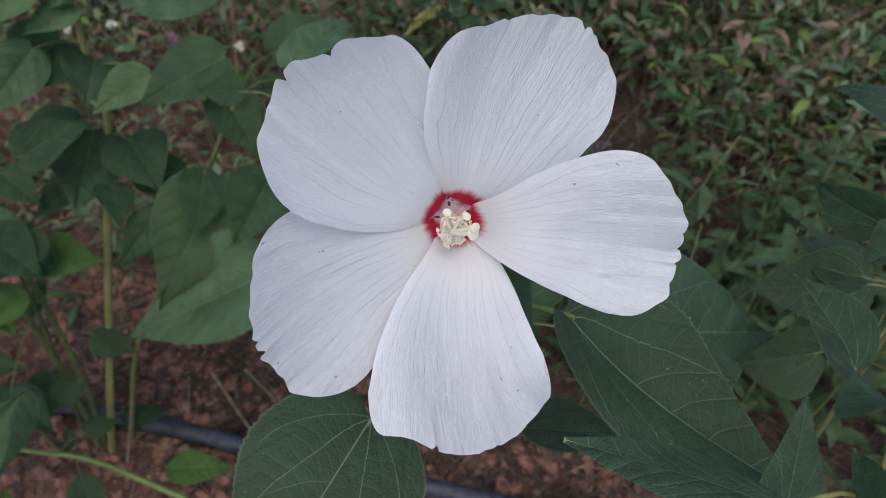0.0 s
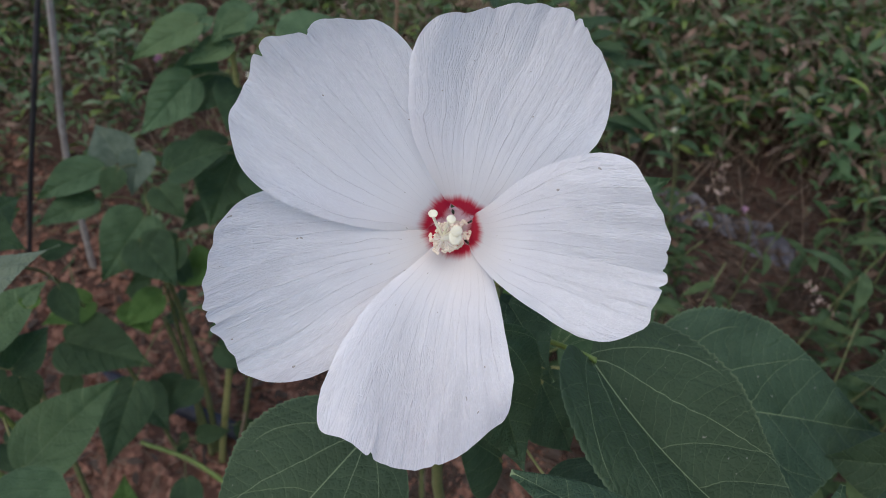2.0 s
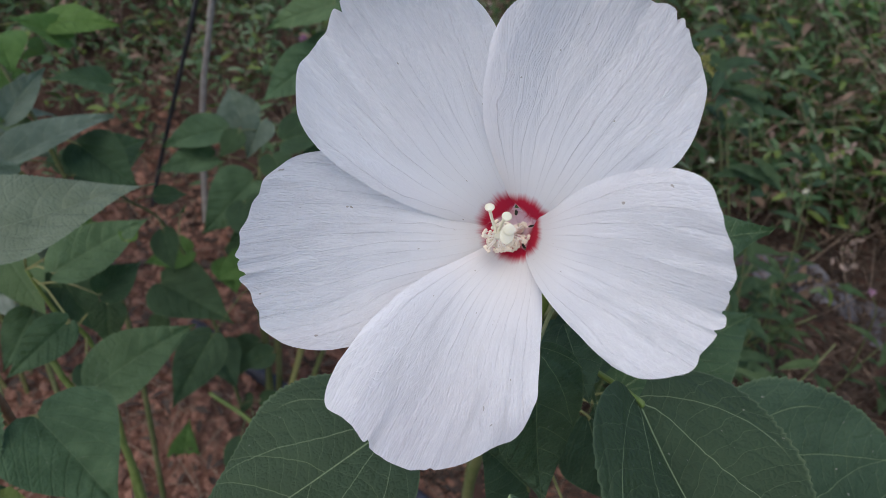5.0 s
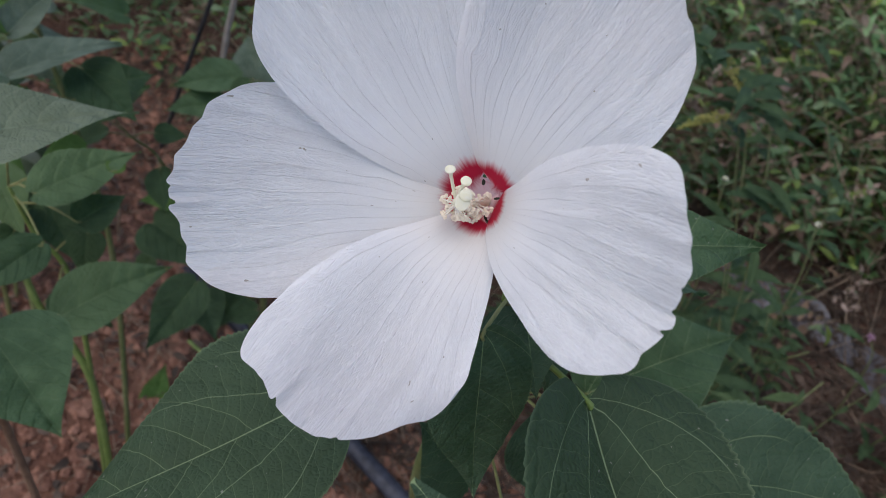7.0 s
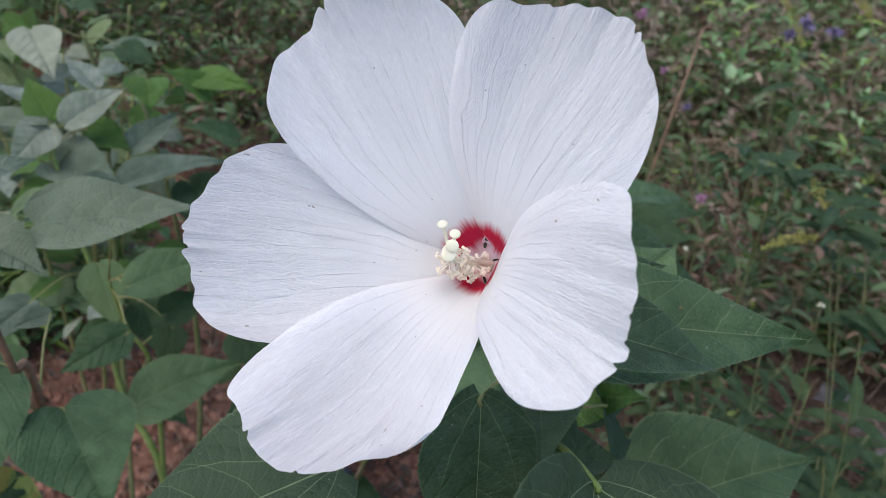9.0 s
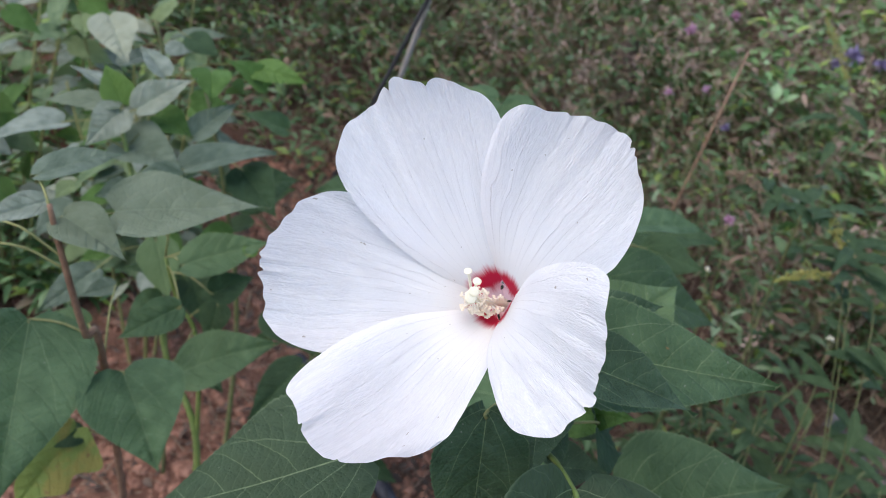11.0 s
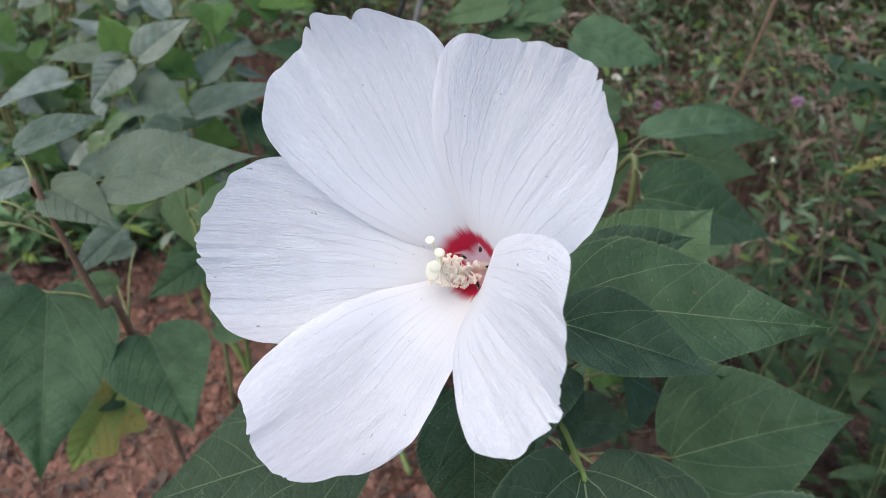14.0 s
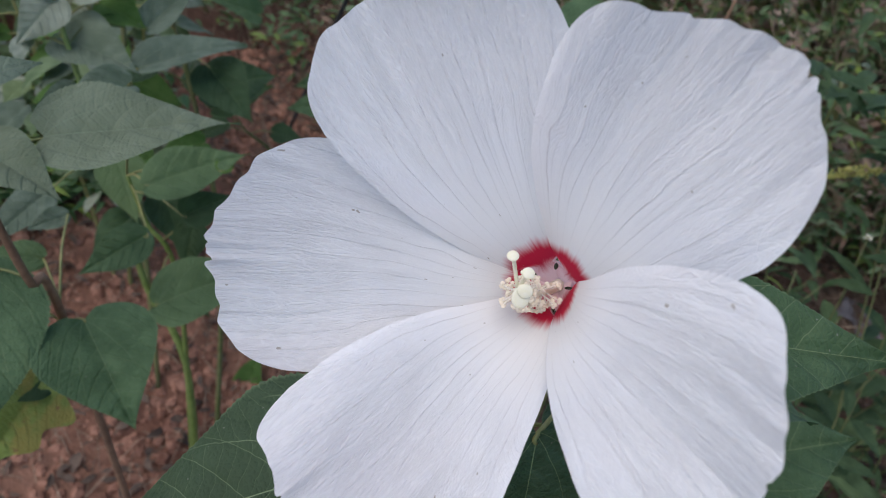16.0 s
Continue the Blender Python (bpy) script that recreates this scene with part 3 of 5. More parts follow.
part("flower_stalk", tube([(0.006, 0.07, 0.75), (0.0, 0.066, 0.79), bloom(0, 0, -0.042), bloom(0, 0, -0.028)], 0.0028, 0.0030, 14, 8), STEM, hibiscus)


def throat_cup():
    """The star-shaped pink bottom of the flower inside its green calyx."""
    verts, faces, n = [], [], 30
    rings = [(0.0018, -0.0065), (0.0036, -0.006), (0.0045, -0.0065), (0.0048, -0.0075), (0.005, -0.011), (0.003, -0.018)]
    for r, h in rings:
        for j in range(n):
            w = 2 * math.pi * j / n
            k = 1 + 0.10 * math.cos(5 * w + 0.6)
            verts.append(bloom(r * k * math.cos(w), r * k * math.sin(w), h))
    for i in range(len(rings) - 1):
        for j in range(n):
            q, z = i * n + j, i * n + (j + 1) % n
            faces.append((q, z, z + n, q + n))
    return np.array(verts), faces


flower = part("flower", throat_cup(), THROAT, hibiscus, "large open white hibiscus flower with crimson eye")
part("petal", petal_blade(-162.1, 0.10021, 0.041573, 0.8576, 4.041, 0.5406, 0.00049887, 0.045789, 0.8564, 0.01097, -0.0046657, 0.028913, 0.081171, -0.003, 11, 10.7, 0,
                          (-0.017, -0.008, -0.009, 0.005, 0.018, 0.021, 0.008, 0.050, -0.078), (0.0006, 0.0002, 0.0008, -0.0007, -0.0002), ((-0.02, 0.02), (0.12, 0.035))), PETAL, flower)
part("petal", petal_blade(139.81, 0.106, 0.040895, 0.7834, 3.1471, 0.6285, -0.0086563, 0.050455, 0.8374, 0.0061914, -0.0019739, 0.012416, 0.090564, 0, 12, 2.3, 0,
                          (0.008, -0.045, -0.004, -0.037, 0.026, 0.024, 0.025, 0.044, 0.015), (0.0010, 0.0013, 0.0008, -0.0011, 0.0004), ((-0.3, 0.02), (0.15, 0.03))), PETAL, flower)
part("petal", petal_blade(76.263, 0.09779, 0.039502, 0.7237, 2.2534, 0.6235, -0.0067215, 0.050577, 0.7983, 0.014421, 0.0046641, 0.01238, 0.069346, 0.0025, 13, -11.6, 0,
                          (-0.038, 0.008, -0.013, 0.035, 0.005, 0.013, 0.008, 0.015, 0.100), (0.0011, 0.0013, -0.0017, -0.0013, -0.0020), ((-0.35, 0.015), (-0.25, 0.022), (0.5, 0.01))), PETAL, flower)
part("petal", petal_blade(-100.96, 0.0807, 0.036862, 0.7335, 3.3004, 0.5157, 0.0069957, 0.042175, 0.8968, 0.018835, 0.058665, 0.04402, -0.052076, 0.0015, 14, 15.5, 0,
                          (0.283, 0.066, 0.060, 0.036, 0.030, -0.040, -0.077, -0.164, -0.120), (0.0062, 0.0007, 0.0014, 0.0003, -0.0015), ((-0.45, 0.035), (0.2, 0.012))), PETAL, flower)
part("petal", petal_blade(10.44, 0.069996, 0.033187, 0.7847, 3.7155, 0.5779, -0.0074313, 0.071549, 0.6187, 0.033208, 0.00055815, 0.01713, -0.0076934, 0.0035, 15, -16.3, 0.38,
                          (-0.058, 0.065, 0.030, 0.094, 0.052, 0.088, 0.077, 0.081, 0.165), (-0.0081, -0.0061, -0.0022, 0.0062, 0.0093), ((-0.3, 0.035), (-0.12, 0.02), (0.1, 0.012))), PETAL, flower)


def throat_gap(angle):
    """A dark lump on the petals, standing in for the shaded slit between two claws."""
    u, v = 0.0078 * math.cos(angle) - 0.001, 0.0078 * math.sin(angle)
    flat = HEART + u * AXIS_U + v * AXIS_V
    best = -1.0
    for ob in flower.children:
        if ob.name.startswith("petal"):
            co = np.array([q.co for q in ob.data.vertices]) - flat
            near = co[np.hypot(co @ AXIS_U, co @ AXIS_V) < 0.0012]
            if len(near):
                best = max(best, float((near @ AXIS_N).max()))
    way = math.cos(angle) * AXIS_U + math.sin(angle) * AXIS_V
    return blob(flat + AXIS_N * (best + 0.0001), (0.0008, 0.0004, 0.0014), way, 6, 8)


for degrees in (174, 103, 30, -45, -120):
    part("throat_gap", throat_gap(radians(degrees)), GAP_SHADE, flower, "dark green lump standing in for a shaded gap between petal claws")

column = [bloom(0, 0, -0.0085), bloom(0, 0, 0.0), bloom(-0.001, -0.001, 0.010), bloom(-0.004, -0.002, 0.019), bloom(-0.006, -0.002, 0.027)]
part("calyx", tube([bloom(0, 0, -0.0115), bloom(0, 0, -0.016), bloom(0, 0, -0.024), bloom(0, 0, -0.030)], 0.0105, 0.003, 12, 12), STEM_DIM, flower, "green calyx behind the petals")
part("staminal_column", tube(column, 0.0026, 0.0013, 16, 9), CREAM, flower)


def stamen(root, tip, twist):
    """A thread with a two-lobed anther on its end."""
    root, tip = np.array(root), np.array(tip)
    d = tip - root
    d /= np.linalg.norm(d)
    s = np.cross(d, AXIS_N + twist)
    s /= np.linalg.norm(s)
    thread = tube([root, (root + tip) / 2 + AXIS_N * 0.0007, tip], 0.00030, 0.00022, 6, 5)
    knob = join(blob(tip + s * 0.0005, (0.0008, 0.0007, 0.0010), s, 5, 6), blob(tip - s * 0.0006, (0.0007, 0.0008, 0.0009), d, 5, 6))
    return join(thread, (knob[0], knob[1], np.ones((len(knob[0]), 2))))


def add_stamens():
    rng = random.Random(5)
    line = spline(column, 40)
    for i in range(86):
        k = rng.uniform(0.48, 0.97)
        root = line[int(k * 39)]
        w = rng.uniform(0, 2 * math.pi)
        reach = rng.uniform(0.0045, 0.0078)
        side = (math.cos(w) - 0.22) * AXIS_U + (math.sin(w) - 0.40) * AXIS_V + rng.uniform(-0.1, 0.45) * AXIS_N
        side /= np.linalg.norm(side)
        part("stamen", stamen(root, root + side * reach, np.array([rng.uniform(-1, 1), rng.uniform(-1, 1), 0])), POLLEN, flower)


add_stamens()


def stigma(at, radius, bow=0.18, thick=0.0007, pads=()):
    """A style that ends in a flat round cap, or in several pads grown together."""
    root = bloom(-0.006, -0.002, 0.025)
    at = np.array(at)
    mid = (root + at) / 2 + (at - bloom(-0.002, -0.003, 0.033)) * bow
    end = at - mid
    end /= np.linalg.norm(end)
    out = [tube([root, mid, at], thick, thick * 1.1, 9, 7), blob(at, (radius, radius * 0.93, radius * (0.24 if pads else 0.34)), AXIS_N + 0.3 * AXIS_U if pads else end, 9, 14)]
    for p in pads:
        out.append(tube([root, (root + np.array(p)) / 2 + AXIS_N * 0.001, np.array(p)], thick * 1.3, thick * 1.4, 7, 7))
        out.append(blob(np.array(p), (radius * 1.15, radius * 1.4, radius * 0.22), AXIS_N + 0.3 * AXIS_U, 9, 14))
    return join(*out)


part("stigma", stigma(place(0.0063, -0.0050, 0.8691), 0.0022), CREAM, flower)
part("stigma", stigma(place(0.0156, -0.0052, 0.8697), 0.0022), CREAM, flower)
part("stigma", stigma(place(0.0208, -0.0095, 0.8680), 0.0026, 0.1, 0.0009, [(0.0205, -0.0100, 0.8650)]), CREAM, flower, "pale yellow lobed stigma pads grown together")

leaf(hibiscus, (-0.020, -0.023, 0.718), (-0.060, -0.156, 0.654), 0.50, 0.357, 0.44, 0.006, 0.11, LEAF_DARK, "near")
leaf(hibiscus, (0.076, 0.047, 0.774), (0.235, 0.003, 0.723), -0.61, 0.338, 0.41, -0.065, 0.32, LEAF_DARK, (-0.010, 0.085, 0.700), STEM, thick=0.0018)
leaf(hibiscus, (0.036, 0.009, 0.801), (0.063, 0.007, 0.712), -0.44, 0.287, 0.62, -0.021, 0.10, LEAF_DEEP, "near")
leaf(hibiscus, (0.020, 0.064, 0.773), (0.061, 0.032, 0.767), 0.08, 0.42, 0.47, 0.053, 0.34, LEAF_DEEP)
leaf(hibiscus, (0.002, 0.068, 0.762), (0.057, 0.060, 0.731), -1.20, 0.340, 0.45, 0.096, 0.37, LEAF_DEEP, "near")
leaf(hibiscus, (0.166, -0.078, 0.823), (0.081, -0.070, 0.816), 1.21, 0.359, 0.50, 0.025, 0.01, LEAF_DEEP, "near")
leaf(hibiscus, (0.193, -0.043, 0.772), (0.192, -0.002, 0.810), -0.04, 0.356, 0.24, 0.023, 0.09, LEAF_DEEP, "near")
leaf(hibiscus, (0.213, -0.068, 0.816), (0.212, -0.023, 0.807), 1.13, 0.320, 0.48, -0.035, 0.00, LEAF_DEEP, "near")
leaf(hibiscus, (0.213, -0.020, 0.839), (0.215, 0.023, 0.814), -1.13, 0.361, 0.43, -0.094, -0.44, LEAF_DEEP, "near")
leaf(hibiscus, (0.072, 0.043, 0.661), (0.146, 0.053, 0.661), -0.95, 0.372, 0.46, 0.048, 0.23, LEAF_DEEP, "near")
leaf(hibiscus, (0.000, 0.147, 0.719), (-0.010, 0.209, 0.657), -0.71, 0.381, 0.52, -0.044, -0.09, LEAF_DEEP, "near")
leaf(hibiscus, (0.032, 0.056, 0.643), (0.012, 0.015, 0.706), 0.25, 0.389, 0.49, 0.032, 0.19, LEAF_DEEP, "near")
leaf(hibiscus, (0.037, 0.098, 0.686), (0.067, 0.110, 0.614), -0.28, 0.377, 0.52, 0.029, 0.19, LEAF_DEEP, "near")
leaf(hibiscus, (-0.003, 0.081, 0.795), (0.071, 0.197, 0.807), -0.28, 0.29, 0.43, 0.029, 0.22, LEAF_CLEAR, "near")
leaf(hibiscus, (0.033, 0.052, 0.826), (0.080, 0.111, 0.815), -0.34, 0.25, 0.42, 0.055, 0.41, LEAF_DEEP, "near")
leaf(hibiscus, (-0.027, 0.113, 0.792), (-0.016, 0.184, 0.805), -0.14, 0.26, 0.45, 0.037, 0.27, LEAF_DEEP, "near")
leaf(hibiscus, (-0.032, 0.143, 0.750), (-0.050, 0.238, 0.793), 0.11, 0.36, 0.41, 0.063, 0.41, LEAF_SOFT, "near")
leaf(hibiscus, (0.009, 0.229, 0.590), (0.062, 0.336, 0.656), -0.31, 0.44, 0.50, 0.054, 0.37, LEAF_CLEAR, "near")
leaf(hibiscus, (0.004, 0.110, 0.689), (0.032, 0.137, 0.706), -0.36, 0.46, 0.41, 0.059, 0.28, LEAF_DEEP, "near")
leaf(hibiscus, (-0.033, 0.155, 0.697), (0.014, 0.171, 0.728), 0.05, 0.36, 0.41, 0.063, 0.41, LEAF_YOUNG, "near")
leaf(hibiscus, (-0.034, 0.170, 0.671), (-0.022, 0.208, 0.678), -0.25, 0.36, 0.41, 0.063, 0.41, LEAF_DEEP, "near")
leaf(hibiscus, (0.113, 0.122, 0.688), (0.264, 0.224, 0.645), -0.30, 0.38, 0.44, 0.03, 0.12, LEAF_DEEP, "near")

# ---- leafy hibiscus plants behind and beside it ----
def leafy_plant(at, label):
    ob = empty("hibiscus_plant", at)
    return tagged(ob, label, "plant", "hibiscus plants without flowers")


side_plant = leafy_plant((-0.40, -0.10, GROUND), "young hibiscus with grey-green pointed leaves and reddish stem")
stem(side_plant, [(-0.400, -0.100, -0.220), (-0.354, -0.143, 0.497), (-0.336, -0.161, 0.580), (-0.336, -0.176, 0.678), (-0.338, -0.181, 0.718)], 0.0046, 0.0022, STEM_RED)
stem(side_plant, [(-0.600, 0.000, -0.220), (-0.545, -0.012, 0.325), (-0.559, -0.042, 0.437), (-0.562, -0.057, 0.507)], 0.004, 0.002, STEM)
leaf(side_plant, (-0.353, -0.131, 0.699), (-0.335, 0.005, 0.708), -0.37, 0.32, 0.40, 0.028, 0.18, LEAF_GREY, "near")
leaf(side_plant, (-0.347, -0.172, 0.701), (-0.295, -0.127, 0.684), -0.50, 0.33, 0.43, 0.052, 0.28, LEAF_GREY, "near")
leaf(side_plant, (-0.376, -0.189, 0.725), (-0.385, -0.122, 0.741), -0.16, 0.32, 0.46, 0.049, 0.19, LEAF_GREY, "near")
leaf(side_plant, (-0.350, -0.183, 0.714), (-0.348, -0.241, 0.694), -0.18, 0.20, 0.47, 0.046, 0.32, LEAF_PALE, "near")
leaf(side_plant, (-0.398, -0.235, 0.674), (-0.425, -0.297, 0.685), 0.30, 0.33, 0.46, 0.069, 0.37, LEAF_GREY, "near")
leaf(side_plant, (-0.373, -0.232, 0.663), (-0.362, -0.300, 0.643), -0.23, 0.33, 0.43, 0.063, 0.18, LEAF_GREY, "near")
leaf(side_plant, (-0.378, -0.206, 0.570), (-0.247, -0.242, 0.464), -0.78, 0.36, 0.44, 0.021, 0.21, LEAF_SOFT, "near")
leaf(side_plant, (-0.475, -0.248, 0.510), (-0.411, -0.341, 0.448), -0.75, 0.32, 0.43, 0.060, 0.30, LEAF_GREY, "near")
leaf(side_plant, (-0.339, -0.129, 0.521), (-0.250, -0.107, 0.464), -0.60, 0.46, 0.42, 0.055, 0.40, LEAF_SOFT, "near")
leaf(side_plant, (-0.364, -0.172, 0.427), (-0.319, -0.236, 0.370), -0.61, 0.40, 0.48, 0.046, 0.33, LEAF_OLD, "near", lobes=0.22, label="yellowing lobed leaf with brown blotches")
leaf(side_plant, (-0.449, -0.055, 0.406), (-0.417, 0.060, 0.461), -0.06, 0.30, 0.48, 0.058, 0.24, LEAF_SOFT, "near")
leaf(side_plant, (-0.463, -0.124, 0.540), (-0.458, -0.163, 0.532), -0.16, 0.28, 0.45, 0.026, 0.37, LEAF_GREY, "near")
leaf(side_plant, (-0.459, -0.055, 0.503), (-0.448, -0.127, 0.473), -0.49, 0.28, 0.49, 0.043, 0.20, LEAF_SOFT, "near")
leaf(side_plant, (-0.472, -0.153, 0.481), (-0.488, -0.210, 0.485), 0.19, 0.30, 0.45, 0.057, 0.20, LEAF_SOFT, "near")
leaf(side_plant, (-0.491, -0.012, 0.494), (-0.502, 0.045, 0.507), 0.48, 0.36, 0.40, 0.059, 0.26, LEAF_MID, "near")
leaf(side_plant, (-0.530, 0.006, 0.445), (-0.491, -0.015, 0.408), -0.57, 0.36, 0.40, 0.043, 0.22, LEAF_MID, "near")
leaf(side_plant, (-0.359, -0.167, 0.423), (-0.354, -0.206, 0.417), -0.06, 0.36, 0.43, 0.033, 0.36, LEAF_MID, "near")
leaf(side_plant, (-0.510, -0.044, 0.528), (-0.506, 0.066, 0.557), 0.09, 0.26, 0.46, 0.049, 0.18, LEAF_SOFT, "near")
leaf(side_plant, (-0.496, 0.030, 0.546), (-0.513, 0.051, 0.552), 0.41, 0.36, 0.44, 0.037, 0.25, LEAF_YOUNG, "near")
leaf(side_plant, (-0.492, -0.051, 0.660), (-0.475, -0.122, 0.643), -0.29, 0.30, 0.44, 0.052, 0.30, LEAF_GREY, "near")

tall_plant = leafy_plant((-0.58, 0.0, GROUND), "bushy hibiscus with many grey-green and fresh green leaves")
stem(tall_plant, [(-0.560, 0.000, -0.220), (-0.556, -0.008, 0.155), (-0.613, -0.045, 0.282), (-0.654, -0.059, 0.434), (-0.687, -0.080, 0.543), (-0.726, -0.093, 0.629)], 0.006, 0.0028, STEM)
stem(tall_plant, [(-0.660, 0.060, -0.220), (-0.702, 0.082, 0.245), (-0.749, 0.053, 0.527), (-0.817, 0.028, 0.673)], 0.005, 0.0025, STEM_DIM)
stem(tall_plant, [(-0.800, -0.020, -0.220), (-0.947, 0.002, 0.452), (-0.937, 0.005, 0.585), (-0.951, -0.019, 0.705)], 0.005, 0.0025, STEM_DIM)
leaf(tall_plant, (-0.748, -0.087, 0.641), (-0.783, -0.106, 0.687), 0.50, 0.38, 0.47, 0.030, 0.28, LEAF_YOUNG, "near")
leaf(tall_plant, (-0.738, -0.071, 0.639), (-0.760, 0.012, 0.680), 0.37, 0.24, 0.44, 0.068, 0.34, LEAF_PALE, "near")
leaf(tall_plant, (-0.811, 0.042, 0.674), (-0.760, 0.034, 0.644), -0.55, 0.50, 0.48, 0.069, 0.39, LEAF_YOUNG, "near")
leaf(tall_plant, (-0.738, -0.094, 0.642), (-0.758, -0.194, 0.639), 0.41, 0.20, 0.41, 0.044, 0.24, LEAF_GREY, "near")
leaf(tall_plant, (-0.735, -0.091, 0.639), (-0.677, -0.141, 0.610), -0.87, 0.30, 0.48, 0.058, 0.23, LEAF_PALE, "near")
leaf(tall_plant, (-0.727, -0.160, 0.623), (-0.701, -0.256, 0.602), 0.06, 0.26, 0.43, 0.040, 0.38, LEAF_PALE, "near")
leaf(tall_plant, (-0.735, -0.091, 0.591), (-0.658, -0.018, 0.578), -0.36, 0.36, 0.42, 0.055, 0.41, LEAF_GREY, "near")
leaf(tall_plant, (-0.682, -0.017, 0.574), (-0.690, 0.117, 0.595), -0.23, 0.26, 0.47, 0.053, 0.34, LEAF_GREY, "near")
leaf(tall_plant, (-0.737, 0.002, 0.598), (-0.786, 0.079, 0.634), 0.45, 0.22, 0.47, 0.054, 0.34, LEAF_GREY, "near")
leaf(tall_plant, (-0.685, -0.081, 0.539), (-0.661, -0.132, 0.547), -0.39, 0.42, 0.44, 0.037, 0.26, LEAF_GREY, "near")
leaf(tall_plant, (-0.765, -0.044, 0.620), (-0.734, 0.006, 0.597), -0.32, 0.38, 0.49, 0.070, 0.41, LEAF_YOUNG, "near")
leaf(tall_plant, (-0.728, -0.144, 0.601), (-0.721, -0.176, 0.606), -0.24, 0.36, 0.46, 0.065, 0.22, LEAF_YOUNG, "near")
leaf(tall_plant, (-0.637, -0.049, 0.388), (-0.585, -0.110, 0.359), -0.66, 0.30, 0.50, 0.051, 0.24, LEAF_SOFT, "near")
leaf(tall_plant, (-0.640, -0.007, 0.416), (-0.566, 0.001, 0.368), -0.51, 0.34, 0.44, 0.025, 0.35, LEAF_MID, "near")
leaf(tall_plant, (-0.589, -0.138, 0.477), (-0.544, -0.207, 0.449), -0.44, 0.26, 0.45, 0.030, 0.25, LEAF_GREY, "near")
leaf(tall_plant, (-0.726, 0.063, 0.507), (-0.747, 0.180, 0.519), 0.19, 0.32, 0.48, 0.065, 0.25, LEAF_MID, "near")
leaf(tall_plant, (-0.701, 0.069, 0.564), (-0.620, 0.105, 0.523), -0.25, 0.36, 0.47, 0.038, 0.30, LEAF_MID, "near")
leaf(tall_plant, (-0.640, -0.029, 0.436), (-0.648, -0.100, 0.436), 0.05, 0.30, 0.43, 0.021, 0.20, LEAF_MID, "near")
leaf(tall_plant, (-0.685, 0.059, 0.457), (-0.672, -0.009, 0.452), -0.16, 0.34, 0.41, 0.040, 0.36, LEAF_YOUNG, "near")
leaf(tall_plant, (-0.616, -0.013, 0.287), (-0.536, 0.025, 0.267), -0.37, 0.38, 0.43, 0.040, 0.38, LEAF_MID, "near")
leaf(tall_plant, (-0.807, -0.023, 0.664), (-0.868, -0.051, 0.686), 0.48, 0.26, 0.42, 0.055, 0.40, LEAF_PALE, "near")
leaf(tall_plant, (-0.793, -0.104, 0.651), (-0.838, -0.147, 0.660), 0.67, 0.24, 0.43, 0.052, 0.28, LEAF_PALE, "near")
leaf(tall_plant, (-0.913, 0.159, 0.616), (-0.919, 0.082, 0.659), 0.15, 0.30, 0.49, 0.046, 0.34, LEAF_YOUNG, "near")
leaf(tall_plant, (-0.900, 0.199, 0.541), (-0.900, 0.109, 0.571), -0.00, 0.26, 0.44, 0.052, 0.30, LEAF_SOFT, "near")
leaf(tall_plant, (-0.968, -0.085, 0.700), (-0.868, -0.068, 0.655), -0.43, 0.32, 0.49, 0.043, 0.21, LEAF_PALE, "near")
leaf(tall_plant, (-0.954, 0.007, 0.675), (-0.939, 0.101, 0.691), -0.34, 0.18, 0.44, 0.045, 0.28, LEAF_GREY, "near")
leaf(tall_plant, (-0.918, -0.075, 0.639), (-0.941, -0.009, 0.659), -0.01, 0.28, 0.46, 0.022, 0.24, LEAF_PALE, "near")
leaf(tall_plant, (-0.935, 0.136, 0.639), (-0.856, 0.212, 0.646), -0.16, 0.26, 0.45, 0.049, 0.17, LEAF_YOUNG, "near")
leaf(tall_plant, (-0.846, 0.009, 0.582), (-0.847, -0.025, 0.588), -0.07, 0.40, 0.41, 0.036, 0.22, LEAF_YOUNG, "near")

back_plant = leafy_plant((-0.68, 0.36, GROUND), "hibiscus with drooping heart-shaped green leaves on pale stems")
stem(back_plant, [(-0.690, 0.360, -0.230), (-0.670, 0.330, -0.175), (-0.633, 0.389, 0.158), (-0.601, 0.433, 0.413), (-0.568, 0.435, 0.546), (-0.575, 0.433, 0.621), (-0.569, 0.428, 0.705)], 0.0078, 0.0038, STALK_PALE)
stem(back_plant, [(-0.700, 0.340, -0.230), (-0.704, 0.354, -0.019), (-0.715, 0.352, 0.164), (-0.717, 0.343, 0.276)], 0.0075, 0.0043, STEM_DIM)
stem(back_plant, [(-0.710, 0.330, -0.230), (-0.703, 0.332, -0.135), (-0.724, 0.337, 0.027), (-0.743, 0.333, 0.179)], 0.0075, 0.0043, STEM_DIM)
stem(back_plant, [(-0.660, 0.370, -0.230), (-0.629, 0.371, -0.077), (-0.594, 0.394, 0.094), (-0.461, 0.415, 0.393), (-0.373, 0.449, 0.611)], 0.0060, 0.0032, STEM_DIM)
stem(back_plant, [(-0.220, 0.400, -0.220), (-0.221, 0.348, 0.631), (-0.273, 0.355, 0.662)], 0.0045, 0.0029, STEM_DIM)
leaf(back_plant, (-0.609, 0.435, 0.645), (-0.631, 0.327, 0.605), -0.32, 0.36, 0.45, 0.060, 0.32, LEAF_MID, "near", STEM_DIM)
leaf(back_plant, (-0.567, 0.437, 0.624), (-0.536, 0.365, 0.597), -0.24, 0.45, 0.43, 0.033, 0.36, LEAF_MID, "near", STEM_DIM)
